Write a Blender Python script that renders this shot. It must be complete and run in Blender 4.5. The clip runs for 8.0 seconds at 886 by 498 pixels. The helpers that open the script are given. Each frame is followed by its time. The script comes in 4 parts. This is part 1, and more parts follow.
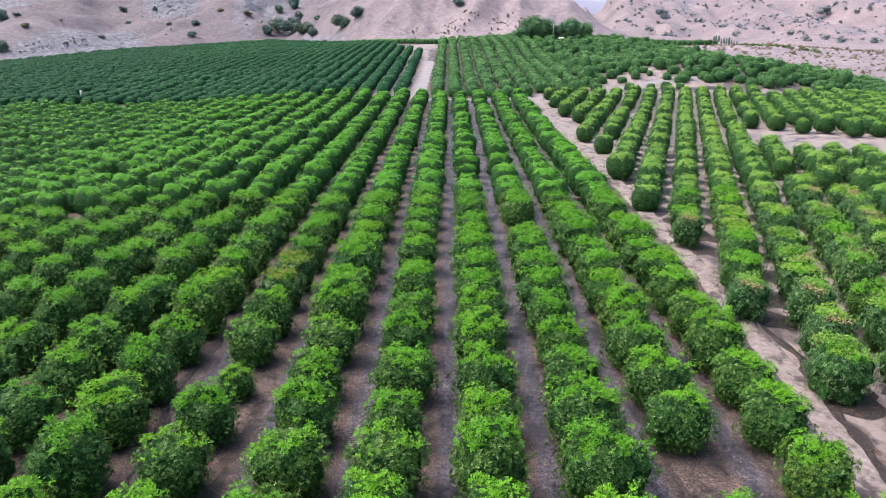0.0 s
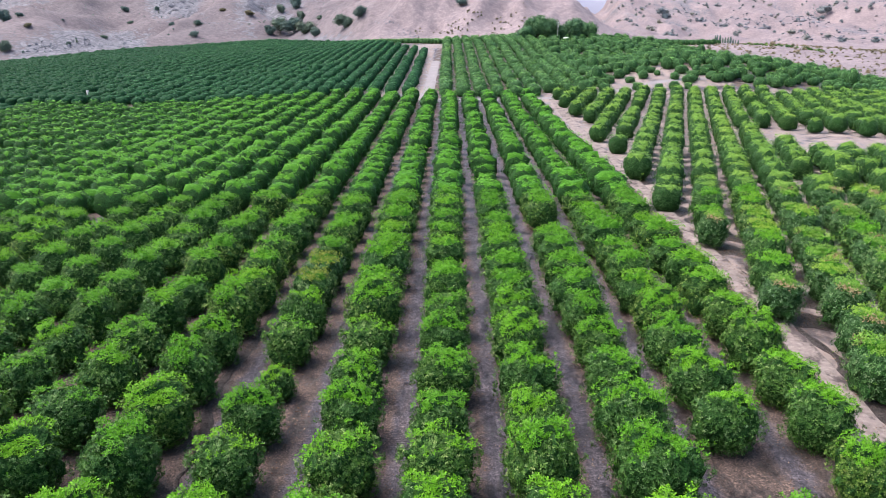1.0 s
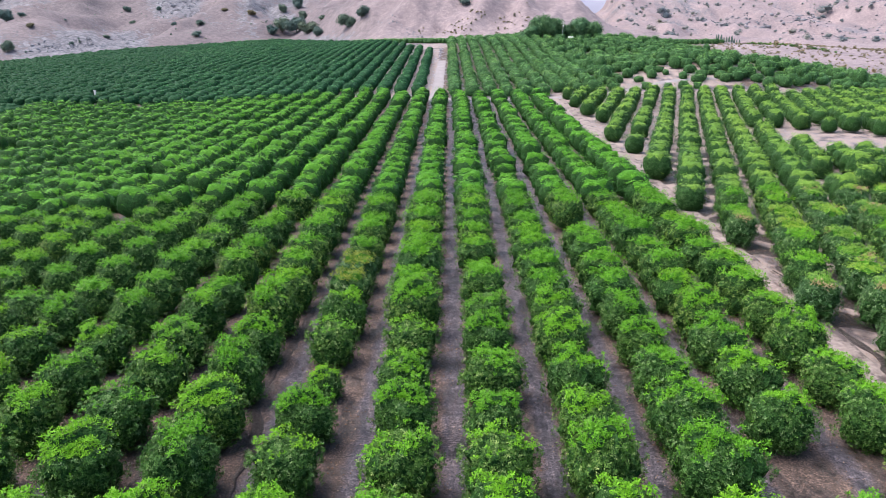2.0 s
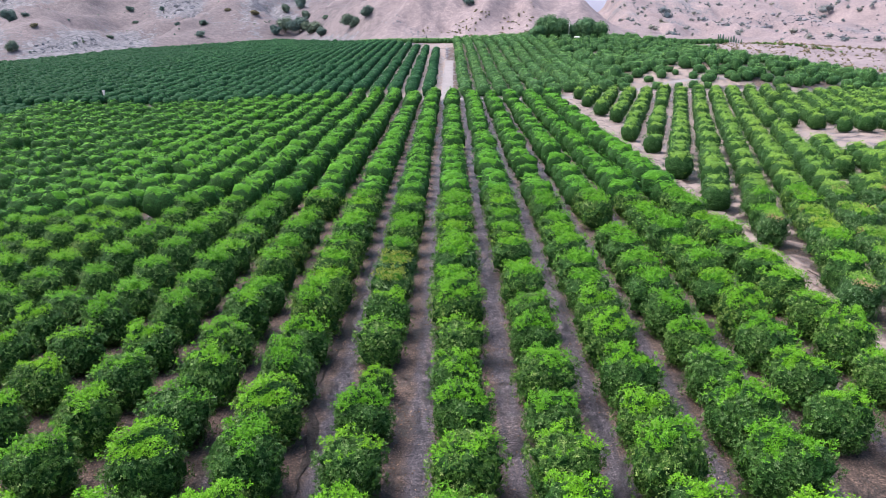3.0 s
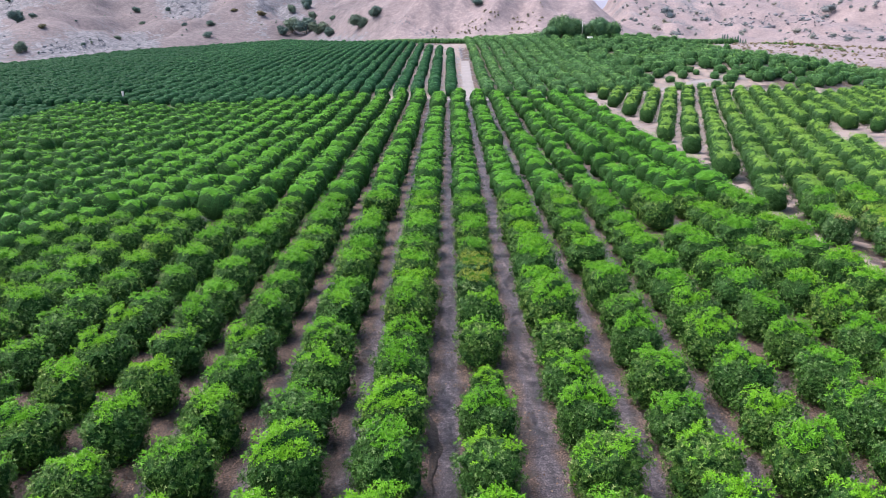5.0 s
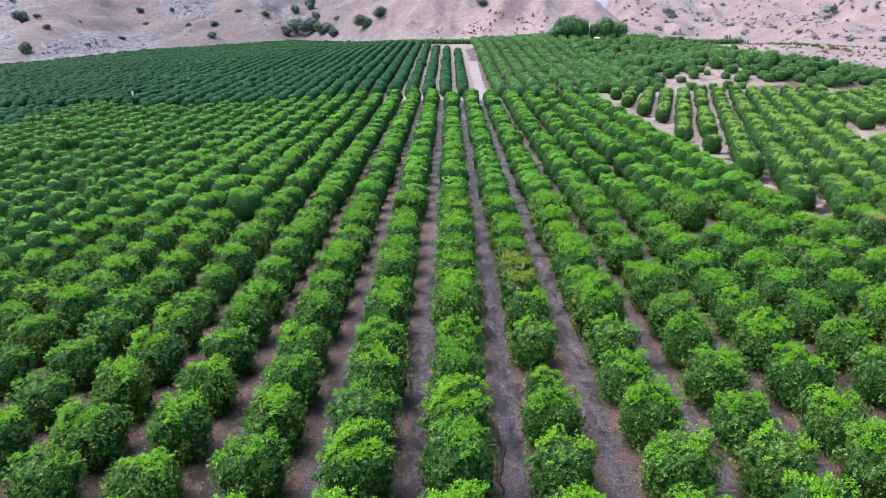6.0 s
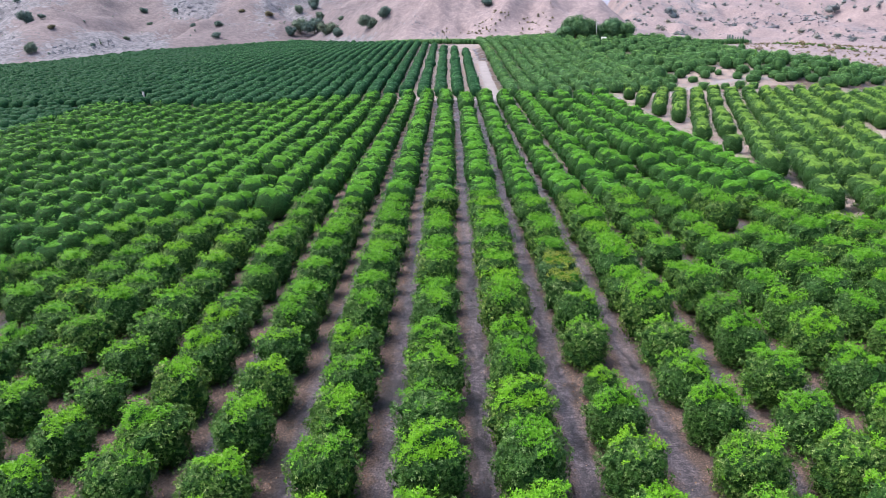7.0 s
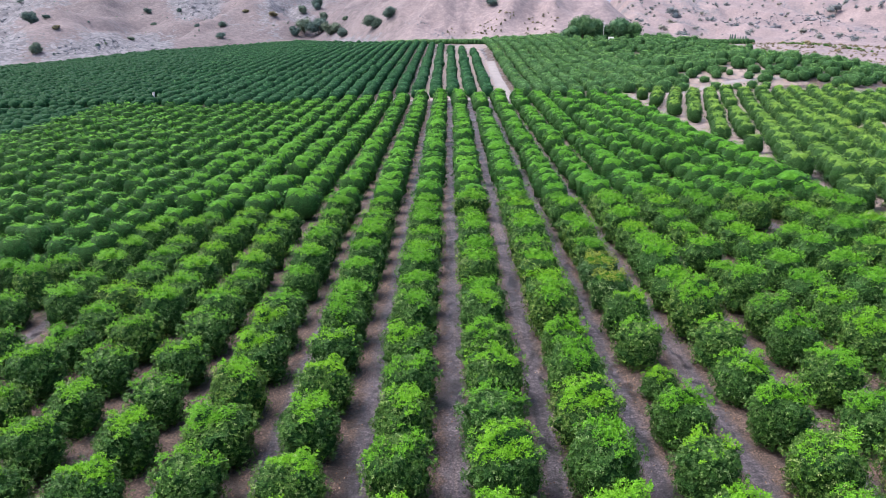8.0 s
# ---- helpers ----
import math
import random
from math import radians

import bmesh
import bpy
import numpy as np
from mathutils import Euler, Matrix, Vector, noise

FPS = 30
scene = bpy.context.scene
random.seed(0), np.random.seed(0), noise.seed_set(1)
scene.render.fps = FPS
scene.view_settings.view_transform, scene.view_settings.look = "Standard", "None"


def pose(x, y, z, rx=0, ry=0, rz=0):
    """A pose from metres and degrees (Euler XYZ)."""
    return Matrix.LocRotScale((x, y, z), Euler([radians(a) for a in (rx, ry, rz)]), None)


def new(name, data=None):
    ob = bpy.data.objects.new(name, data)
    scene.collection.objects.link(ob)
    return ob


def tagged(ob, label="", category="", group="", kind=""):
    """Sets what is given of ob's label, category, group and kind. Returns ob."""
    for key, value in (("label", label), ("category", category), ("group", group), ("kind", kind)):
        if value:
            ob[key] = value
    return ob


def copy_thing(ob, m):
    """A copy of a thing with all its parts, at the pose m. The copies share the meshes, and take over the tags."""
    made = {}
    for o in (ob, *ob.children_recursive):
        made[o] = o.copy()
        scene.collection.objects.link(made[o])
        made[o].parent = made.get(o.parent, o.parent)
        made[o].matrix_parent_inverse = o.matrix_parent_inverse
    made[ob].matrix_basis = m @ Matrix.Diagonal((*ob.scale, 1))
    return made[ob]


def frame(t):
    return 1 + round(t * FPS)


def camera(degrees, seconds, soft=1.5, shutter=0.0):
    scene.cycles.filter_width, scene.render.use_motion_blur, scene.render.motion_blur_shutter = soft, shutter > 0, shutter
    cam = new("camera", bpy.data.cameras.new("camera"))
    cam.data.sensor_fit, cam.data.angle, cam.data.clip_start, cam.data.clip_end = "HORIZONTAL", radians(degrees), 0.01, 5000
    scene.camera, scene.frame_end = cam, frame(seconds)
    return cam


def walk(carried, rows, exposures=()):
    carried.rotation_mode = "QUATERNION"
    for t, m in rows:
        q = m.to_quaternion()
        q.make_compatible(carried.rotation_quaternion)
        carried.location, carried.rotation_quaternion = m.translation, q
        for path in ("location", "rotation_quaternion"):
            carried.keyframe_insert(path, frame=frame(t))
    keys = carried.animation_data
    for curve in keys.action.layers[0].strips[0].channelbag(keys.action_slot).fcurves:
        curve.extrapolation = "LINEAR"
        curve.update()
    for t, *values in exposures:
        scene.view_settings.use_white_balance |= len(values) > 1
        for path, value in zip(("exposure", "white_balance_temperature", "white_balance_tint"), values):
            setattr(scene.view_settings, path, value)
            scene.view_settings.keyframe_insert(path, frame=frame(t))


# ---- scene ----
cam = camera(62.2, 8.0, soft=0.8)
METRES, EYE, TILT, LEAN, TURN = 34.4, 29.75, -17.55, 0.0, 0.0
ROWS = [
    (0.0, 0.0, 0.0, 0.0, 0.0, 0.0, 0.0),
    (0.5, -0.0462, 0.0004, 0.0009, -0.01, -0.03, 0.03),
    (1.0, -0.0975, 0.0009, 0.0029, -0.02, -0.03, 0.05),
    (1.5, -0.1524, 0.0016, 0.0034, -0.05, -0.05, 0.08),
    (3.0, -0.3332, 0.0031, 0.0037, -0.08, -0.06, 0.14),
    (3.5, -0.3974, 0.0036, 0.0052, -0.09, -0.07, 0.15),
    (4.0, -0.4621, 0.0038, 0.0064, -0.09, -0.07, 0.17),
    (4.5, -0.5277, 0.0039, 0.0068, -0.09, -0.06, 0.2),
    (6.0, -0.7284, 0.0027, 0.006, -0.1, -0.01, 0.22),
    (6.5, -0.7958, 0.0021, 0.006, -0.08, -0.01, 0.23),
    (7.0, -0.8634, 0.0013, 0.0063, -0.07, -0.01, 0.25),
    (7.5, -0.9316, 0.0007, 0.0064, -0.06, 0.0, 0.25),
    (8.0, -0.9999, 0.0006, 0.0068, -0.05, 0.0, 0.29),
]
walk(cam, [(t, pose(0, 0, EYE, TILT, LEAN, TURN) @ pose(METRES * x, METRES * y, METRES * z, 90 + pitch, roll, yaw)) for t, x, y, z, yaw, pitch, roll in ROWS], exposures=[(0.0, 1.42), (8.0, 1.42)])


# ---- world, sun, exposure ----
SUN_ELEV, SUN_ROT = 58.0, 280.0
world = bpy.data.worlds.new("sky")
scene.world = world
world.use_nodes = True
wn = world.node_tree.nodes
sky = wn.new("ShaderNodeTexSky")
sky.sky_type = "NISHITA"
sky.sun_disc = False
sky.sun_elevation, sky.sun_rotation = radians(SUN_ELEV), radians(SUN_ROT)
sky.air_density, sky.dust_density, sky.ozone_density = 1.0, 2.0, 1.0
world.node_tree.links.new(sky.outputs[0], wn["Background"].inputs[0])
wn["Background"].inputs[1].default_value = 0.12
sun = new("sun", bpy.data.lights.new("sun", "SUN"))
sun.data.energy, sun.data.angle, sun.data.color = 2.3, radians(62), (1.0, 0.93, 0.86)
sun.matrix_world = pose(0, 0, 200, 90 - SUN_ELEV, 0, -SUN_ROT + 180)


# ---- materials ----
def material(name, rough=0.8):
    m = bpy.data.materials.new(name)
    m.use_nodes = True
    t = m.node_tree
    b = t.nodes["Principled BSDF"]
    b.inputs["Roughness"].default_value = rough
    b.inputs["Specular IOR Level"].default_value = 0.25
    return m, t, b


def node(t, kind, **values):
    n = t.nodes.new(kind)
    for k, v in values.items():
        if k in n.inputs:
            n.inputs[k].default_value = v
    return n


def ramp(t, source, stops):
    r = t.nodes.new("ShaderNodeValToRGB")
    e = r.color_ramp.elements
    while len(e) < len(stops):
        e.new(0.5)
    for i, (p, c) in enumerate(stops):
        e[i].position, e[i].color = p, (*c, 1)
    t.links.new(source, r.inputs[0])
    return r.outputs[0]


def blend(t, fac, a, b, mode="MIX"):
    m = t.nodes.new("ShaderNodeMix")
    m.data_type, m.blend_type = "RGBA", mode
    for socket, v in ((m.inputs[0], fac), (m.inputs[6], a), (m.inputs[7], b)):
        if isinstance(v, (int, float)):
            socket.default_value = v
        elif isinstance(v, tuple):
            socket.default_value = (*v, 1)
        else:
            t.links.new(v, socket)
    return m.outputs[2]


def coords(t, scale=(1, 1, 1)):
    c = t.nodes.new("ShaderNodeTexCoord")
    m = t.nodes.new("ShaderNodeMapping")
    m.inputs["Scale"].default_value = scale
    t.links.new(c.outputs["Object"], m.inputs[0])
    return m.outputs[0]


def noise_tex(t, scale, detail=4, rough=0.6, vec=None):
    n = node(t, "ShaderNodeTexNoise", Scale=scale, Detail=detail, Roughness=rough)
    t.links.new(vec if vec else coords(t), n.inputs["Vector"])
    return n.outputs[0]


def relief(t, b, height, strength, distance):
    n = node(t, "ShaderNodeBump", Strength=strength, Distance=distance)
    t.links.new(height, n.inputs["Height"])
    t.links.new(n.outputs[0], b.inputs["Normal"])


def leaf_material(name, dark, mid, light, rough=0.45, tint=True, through_light=0.16, painted_glint=None, mottle=0):
    """Foliage: each tuft has its own green; a few are painted pale as sky highlights."""
    m, t, b = material(name, rough)
    g = t.nodes.new("ShaderNodeNewGeometry")
    # the last stop paints leaf gloss as a pale base colour
    stops = [(0.0, dark), (0.5, mid), (0.84 if painted_glint else 1.0, light)] + ([(1.0, painted_glint)] if painted_glint else [])
    col = ramp(t, g.outputs["Random Per Island"], stops)
    if tint:
        o = t.nodes.new("ShaderNodeObjectInfo")
        a = t.nodes.new("ShaderNodeAttribute")
        a.attribute_name = "tint"
        s = t.nodes.new("ShaderNodeMath")
        t.links.new(o.outputs["Random"], s.inputs[0])
        t.links.new(a.outputs["Fac"], s.inputs[1])
        fr = t.nodes.new("ShaderNodeMath")
        fr.operation = "FRACT"
        t.links.new(s.outputs[0], fr.inputs[0])
        shade = ramp(t, fr.outputs[0], [(0.0, (0.80, 0.86, 0.92)), (0.5, (1.0, 1.0, 1.0)), (0.85, (1.16, 1.08, 0.95)), (1.0, (1.32, 1.12, 0.90))])
        col = blend(t, 1.0, col, shade, "MULTIPLY")
    if mottle:
        tone = ramp(t, noise_tex(t, mottle, 3, 0.6), [(0.30, (0.50, 0.56, 0.60)), (0.5, (1.0, 1.0, 1.0)), (0.70, (1.50, 1.38, 1.25))])
        col = blend(t, 1.0, col, tone, "MULTIPLY")
    t.links.new(col, b.inputs["Base Color"])
    b.inputs["Specular IOR Level"].default_value = 0.16
    tr = t.nodes.new("ShaderNodeBsdfTranslucent")
    t.links.new(col, tr.inputs[0])
    mx = t.nodes.new("ShaderNodeMixShader")
    mx.inputs[0].default_value = through_light
    t.links.new(b.outputs[0], mx.inputs[1])
    t.links.new(tr.outputs[0], mx.inputs[2])
    t.links.new(mx.outputs[0], t.nodes["Material Output"].inputs[0])
    return m


M_LEAF = leaf_material("citrus_leaf", (0.031, 0.086, 0.016), (0.058, 0.142, 0.026), (0.100, 0.206, 0.044), painted_glint=(0.25, 0.36, 0.14), mottle=1.3)
# afar, dark sides and bright tops hold painted shade and light besides new leaves
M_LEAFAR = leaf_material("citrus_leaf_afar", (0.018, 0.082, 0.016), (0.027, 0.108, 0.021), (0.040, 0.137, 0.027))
M_FLUSHLITFAR = leaf_material("citrus_new_lit_leaf_afar", (0.090, 0.300, 0.018), (0.114, 0.345, 0.022), (0.142, 0.390, 0.030))
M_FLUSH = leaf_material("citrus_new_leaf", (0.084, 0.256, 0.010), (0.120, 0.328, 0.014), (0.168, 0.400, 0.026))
M_GOLD = leaf_material("citrus_yellowing_leaf", (0.16, 0.22, 0.020), (0.24, 0.29, 0.030), (0.36, 0.38, 0.060))


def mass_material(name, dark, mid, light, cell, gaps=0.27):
    """Leaves seen as one mass: each cell a leaf, the shade between painted as dark gaps."""
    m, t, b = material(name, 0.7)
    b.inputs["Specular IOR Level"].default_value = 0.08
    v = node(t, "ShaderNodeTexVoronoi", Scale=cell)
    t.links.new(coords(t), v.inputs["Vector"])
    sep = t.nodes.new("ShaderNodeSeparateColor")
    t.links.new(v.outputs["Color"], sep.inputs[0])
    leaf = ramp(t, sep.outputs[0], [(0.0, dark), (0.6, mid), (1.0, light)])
    gap_shade = ramp(t, v.outputs["Distance"], [(0.25, (1, 1, 1)), (0.62, (gaps, gaps, gaps))])
    t.links.new(blend(t, 1.0, leaf, gap_shade, "MULTIPLY"), b.inputs["Base Color"])
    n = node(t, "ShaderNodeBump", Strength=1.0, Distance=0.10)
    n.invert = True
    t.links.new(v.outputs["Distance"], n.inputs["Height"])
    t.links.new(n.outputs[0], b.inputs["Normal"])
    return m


# crown core: inner shade of the foliage is put into this darker green
M_MASS = mass_material("citrus_shaded_leaf_mass", (0.022, 0.070, 0.017), (0.036, 0.104, 0.024), (0.054, 0.136, 0.034), 7.0, 0.55)
M_FLUSHLITMASS = mass_material("citrus_new_lit_leaf_mass", (0.056, 0.195, 0.014), (0.076, 0.245, 0.018), (0.104, 0.290, 0.028), 7.0, 0.6)
# far block: blue raised and gaps softened to put haze into the green
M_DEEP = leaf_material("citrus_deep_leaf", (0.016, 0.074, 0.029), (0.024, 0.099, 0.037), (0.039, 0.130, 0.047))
# lighter copy of the deep green, for tops painted as lit
M_DEEPTOP = leaf_material("citrus_deep_lit_top_leaf", (0.036, 0.162, 0.044), (0.051, 0.198, 0.053), (0.072, 0.240, 0.064))
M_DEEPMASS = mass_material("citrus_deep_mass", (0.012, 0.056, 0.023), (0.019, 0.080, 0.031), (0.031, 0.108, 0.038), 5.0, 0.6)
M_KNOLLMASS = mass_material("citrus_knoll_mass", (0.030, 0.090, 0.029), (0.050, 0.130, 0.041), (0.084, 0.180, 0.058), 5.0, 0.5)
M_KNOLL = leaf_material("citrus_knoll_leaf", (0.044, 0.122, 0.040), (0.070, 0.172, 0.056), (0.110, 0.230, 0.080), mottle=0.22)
# lighter copy of the knoll green: top light put into the colour
M_KNOLLTOP = leaf_material("citrus_knoll_lit_top_leaf", (0.080, 0.210, 0.050), (0.110, 0.255, 0.064), (0.155, 0.310, 0.092), mottle=0.22)
M_OLIVE = leaf_material("citrus_olive_leaf", (0.038, 0.092, 0.028), (0.068, 0.150, 0.045), (0.116, 0.212, 0.074), painted_glint=(0.25, 0.35, 0.19), mottle=1.5)
M_OLIVEFLUSH = leaf_material("citrus_olive_new_leaf", (0.140, 0.290, 0.030), (0.185, 0.345, 0.040), (0.260, 0.420, 0.070))
M_OLIVEAFAR = leaf_material("citrus_olive_afar", (0.034, 0.094, 0.027), (0.050, 0.122, 0.036), (0.070, 0.152, 0.046))
# eastern tops afar: new leaves and painted light from above
M_OLIVETOP = leaf_material("citrus_olive_lit_top_leaf", (0.140, 0.298, 0.036), (0.180, 0.345, 0.046), (0.230, 0.395, 0.068))
M_OLIVEMASS = mass_material("citrus_olive_new_lit_mass", (0.100, 0.215, 0.028), (0.135, 0.265, 0.040), (0.195, 0.330, 0.066), 7.0, 0.6)
M_DRYLEAF = leaf_material("withered_leaf", (0.22, 0.13, 0.07), (0.36, 0.24, 0.14), (0.50, 0.38, 0.24), 0.7, False)
# oak green is paled and greyed, with distance haze in the colour
M_OAK = leaf_material("hazed_oak_leaf", (0.064, 0.108, 0.094), (0.092, 0.142, 0.122), (0.126, 0.176, 0.148), 0.6)
M_SHADE = leaf_material("shade_tree_leaf", (0.050, 0.120, 0.056), (0.082, 0.178, 0.082), (0.132, 0.245, 0.110), 0.6, mottle=0.25)
# far ridge scrub: haze is put into the leaf colour
M_HAZY = leaf_material("haze_tinted_scrub_leaf", (0.130, 0.158, 0.168), (0.165, 0.190, 0.196), (0.205, 0.225, 0.225), 0.8)
M_SCRUB = leaf_material("scrub_leaf", (0.09, 0.09, 0.06), (0.15, 0.14, 0.09), (0.22, 0.19, 0.12), 0.8)
M_STRAW = leaf_material("straw_brush_leaf", (0.15, 0.130, 0.085), (0.20, 0.172, 0.115), (0.27, 0.235, 0.155), 0.8)
M_LITTER = leaf_material("fallen_leaf", (0.06, 0.036, 0.024), (0.21, 0.120, 0.075), (0.44, 0.32, 0.23), 0.8, False)

M_BARK, bt, bb = material("bark", 0.9)
bt.links.new(ramp(bt, noise_tex(bt, 14, vec=coords(bt, (1, 1, 0.25))), [(0.3, (0.07, 0.05, 0.04)), (0.7, (0.20, 0.16, 0.13))]), bb.inputs["Base Color"])

M_ROCK, rt, rb = material("granite", 0.85)
g = rt.nodes.new("ShaderNodeNewGeometry")
rt.links.new(blend(rt, 0.5, ramp(rt, noise_tex(rt, 0.5), [(0.3, (0.11, 0.11, 0.13)), (0.7, (0.23, 0.225, 0.245))]),
                   ramp(rt, g.outputs["Random Per Island"], [(0, (0.11, 0.11, 0.135)), (1, (0.24, 0.235, 0.26))])), rb.inputs["Base Color"])

M_METAL, mt, mb = material("weathered_pole", 0.6)
mt.links.new(ramp(mt, noise_tex(mt, 3), [(0.3, (0.30, 0.29, 0.28)), (0.7, (0.48, 0.47, 0.46))]), mb.inputs["Base Color"])
M_WHITE, wt, wb = material("white_paint", 0.5)
wt.links.new(ramp(wt, noise_tex(wt, 2), [(0.3, (0.62, 0.62, 0.62)), (0.7, (0.80, 0.80, 0.79))]), wb.inputs["Base Color"])

# soil of the orchard, dry grass on the hills, bare pale dirt
M_GROUND, gt, gb = material("ground", 0.9)
big, fine = noise_tex(gt, 0.35, 6, 0.65, coords(gt, (1.9, 0.20, 1))), noise_tex(gt, 1.9, 8, 0.78)
soil = blend(gt, 0.5, ramp(gt, big, [(0.34, (0.030, 0.028, 0.036)), (0.46, (0.098, 0.091, 0.112)), (0.56, (0.138, 0.124, 0.146)), (0.66, (0.225, 0.180, 0.175))]),
             ramp(gt, fine, [(0.38, (0.012, 0.011, 0.014)), (0.5, (0.092, 0.085, 0.100)), (0.62, (0.270, 0.240, 0.255))]))
# fallen leaves gather along the rows, wheels have pressed the middle of each aisle
place_x = gt.nodes.new("ShaderNodeSeparateXYZ")
gt.links.new(coords(gt), place_x.inputs[0])
aisle = gt.nodes.new("ShaderNodeMath")
aisle.operation, aisle.inputs[1].default_value = "PINGPONG", 3.4
lean = gt.nodes.new("ShaderNodeMath")
lean.operation, lean.inputs[1].default_value = "MULTIPLY_ADD", -0.0115
gt.links.new(place_x.outputs[1], lean.inputs[0])
gt.links.new(place_x.outputs[0], lean.inputs[2])
gt.links.new(lean.outputs[0], aisle.inputs[0])
wander = gt.nodes.new("ShaderNodeMath")
wander.operation = "MULTIPLY_ADD"
wander.inputs[1].default_value = 2.8
gt.links.new(noise_tex(gt, 0.55, 7, 0.72), wander.inputs[0])
gt.links.new(aisle.outputs[0], wander.inputs[2])
share = gt.nodes.new("ShaderNodeMath")
share.operation, share.inputs[1].default_value = "DIVIDE", 6.0
gt.links.new(wander.outputs[0], share.inputs[0])
litter = blend(gt, 0.6, ramp(gt, noise_tex(gt, 5.5, 6, 0.8), [(0.38, (0.022, 0.016, 0.014)), (0.5, (0.130, 0.090, 0.072)), (0.62, (0.330, 0.240, 0.190))]),
               ramp(gt, noise_tex(gt, 0.9, 5, 0.7), [(0.35, (0.046, 0.035, 0.031)), (0.65, (0.190, 0.138, 0.114))]))
soil = blend(gt, ramp(gt, share.outputs[0], [(0.31, (0, 0, 0)), (0.44, (1, 1, 1))]), soil, litter)
grit = ramp(gt, noise_tex(gt, 7.5, 4, 0.7), [(0.36, (0.30, 0.30, 0.32)), (0.5, (0.85, 0.85, 0.86)), (0.64, (1.75, 1.68, 1.62))])
soil = blend(gt, 1.0, blend(gt, 1.0, soil, grit, "MULTIPLY"), (0.92, 0.88, 0.92), "MULTIPLY")
dirt = blend(gt, 0.4, ramp(gt, noise_tex(gt, 0.25, 5), [(0.3, (0.22, 0.165, 0.150)), (0.7, (0.36, 0.285, 0.265))]),
             ramp(gt, fine, [(0.25, (0.16, 0.12, 0.112)), (0.75, (0.39, 0.315, 0.29))]))
# hill grass is pulled towards mauve, distance haze mixed into its colour
hillc = blend(gt, 1.0, (0.93, 0.93, 0.93), blend(gt, 0.45, ramp(gt, noise_tex(gt, 0.012, 7, 0.65), [(0.28, (0.076, 0.060, 0.071)), (0.5, (0.124, 0.098, 0.110)), (0.72, (0.202, 0.160, 0.168))]),
              ramp(gt, noise_tex(gt, 0.20, 8, 0.8), [(0.36, (0.050, 0.041, 0.051)), (0.5, (0.126, 0.099, 0.109)), (0.64, (0.245, 0.196, 0.202))])), "MULTIPLY")
cells = node(gt, "ShaderNodeTexVoronoi", Scale=0.30)
gt.links.new(coords(gt), cells.inputs["Vector"])
cell_value = gt.nodes.new("ShaderNodeSeparateColor")
gt.links.new(cells.outputs["Color"], cell_value.inputs[0])
stony = blend(gt, 0.7, ramp(gt, noise_tex(gt, 0.22, 5, 0.7), [(0.3, (0.085, 0.080, 0.095)), (0.7, (0.205, 0.190, 0.212))]),
              ramp(gt, cell_value.outputs[0], [(0.0, (0.060, 0.058, 0.072)), (0.5, (0.120, 0.115, 0.135)), (1.0, (0.205, 0.198, 0.224))]))


def attr(t, name):
    a = t.nodes.new("ShaderNodeAttribute")
    a.attribute_name = name
    return a.outputs["Fac"]


def broken(t, fac, scale, width=0.35):
    n = noise_tex(t, scale, 5, 0.65)
    s = t.nodes.new("ShaderNodeMath")
    t.links.new(fac, s.inputs[0])
    t.links.new(n, s.inputs[1])
    return ramp(t, s.outputs[0], [(1.0 - width, (0, 0, 0)), (1.0, (1, 1, 1))])


col = blend(gt, broken(gt, attr(gt, "bare"), 0.22, 0.12), soil, dirt)
straw = blend(gt, 1.0, hillc, (1.80, 1.76, 1.68), "MULTIPLY")
hillc = blend(gt, broken(gt, attr(gt, "straw"), 0.01, 0.5), hillc, straw)
col = blend(gt, attr(gt, "hill"), col, hillc)
col = blend(gt, broken(gt, attr(gt, "stone"), 0.16, 0.10), col, stony)
wet = ramp(gt, noise_tex(gt, 0.42, 7, 0.68, coords(gt, (1.0, 0.45, 1))), [(0.50, (0, 0, 0)), (0.58, (1, 1, 1))])
damp = gt.nodes.new("ShaderNodeMath")
damp.operation = "MULTIPLY"
inv = gt.nodes.new("ShaderNodeMath")
inv.operation, inv.inputs[0].default_value = "SUBTRACT", 1.0
gt.links.new(attr(gt, "hill"), inv.inputs[1])
gt.links.new(wet, damp.inputs[0])
gt.links.new(inv.outputs[0], damp.inputs[1])
col = blend(gt, damp.outputs[0], col, blend(gt, 1.0, col, (0.38, 0.38, 0.43), "MULTIPLY"))
rough_wet = gt.nodes.new("ShaderNodeMapRange")
rough_wet.inputs["To Min"].default_value, rough_wet.inputs["To Max"].default_value = 0.9, 0.30
gt.links.new(damp.outputs[0], rough_wet.inputs["Value"])
gt.links.new(rough_wet.outputs[0], gb.inputs["Roughness"])
gt.links.new(col, gb.inputs["Base Color"])
gb.inputs["Specular IOR Level"].default_value = 0.5
relief(gt, gb, fine, 1.0, 0.24)

M_ROAD, qt, qb = material("pale_dirt_road", 0.9)
qf = noise_tex(qt, 1.1, 7, 0.7)
qt.links.new(blend(qt, 0.45, ramp(qt, noise_tex(qt, 0.16, 5), [(0.3, (0.21, 0.185, 0.196)), (0.7, (0.31, 0.280, 0.290))]),
                   ramp(qt, qf, [(0.25, (0.16, 0.140, 0.148)), (0.75, (0.35, 0.315, 0.325))])), qb.inputs["Base Color"])
relief(qt, qb, qf, 0.5, 0.08)

# wet soil; under the eastern trees its dark colour also paints their shade
M_WETSHADE, xt, xb = material("wet_and_shaded_soil", 0.35)
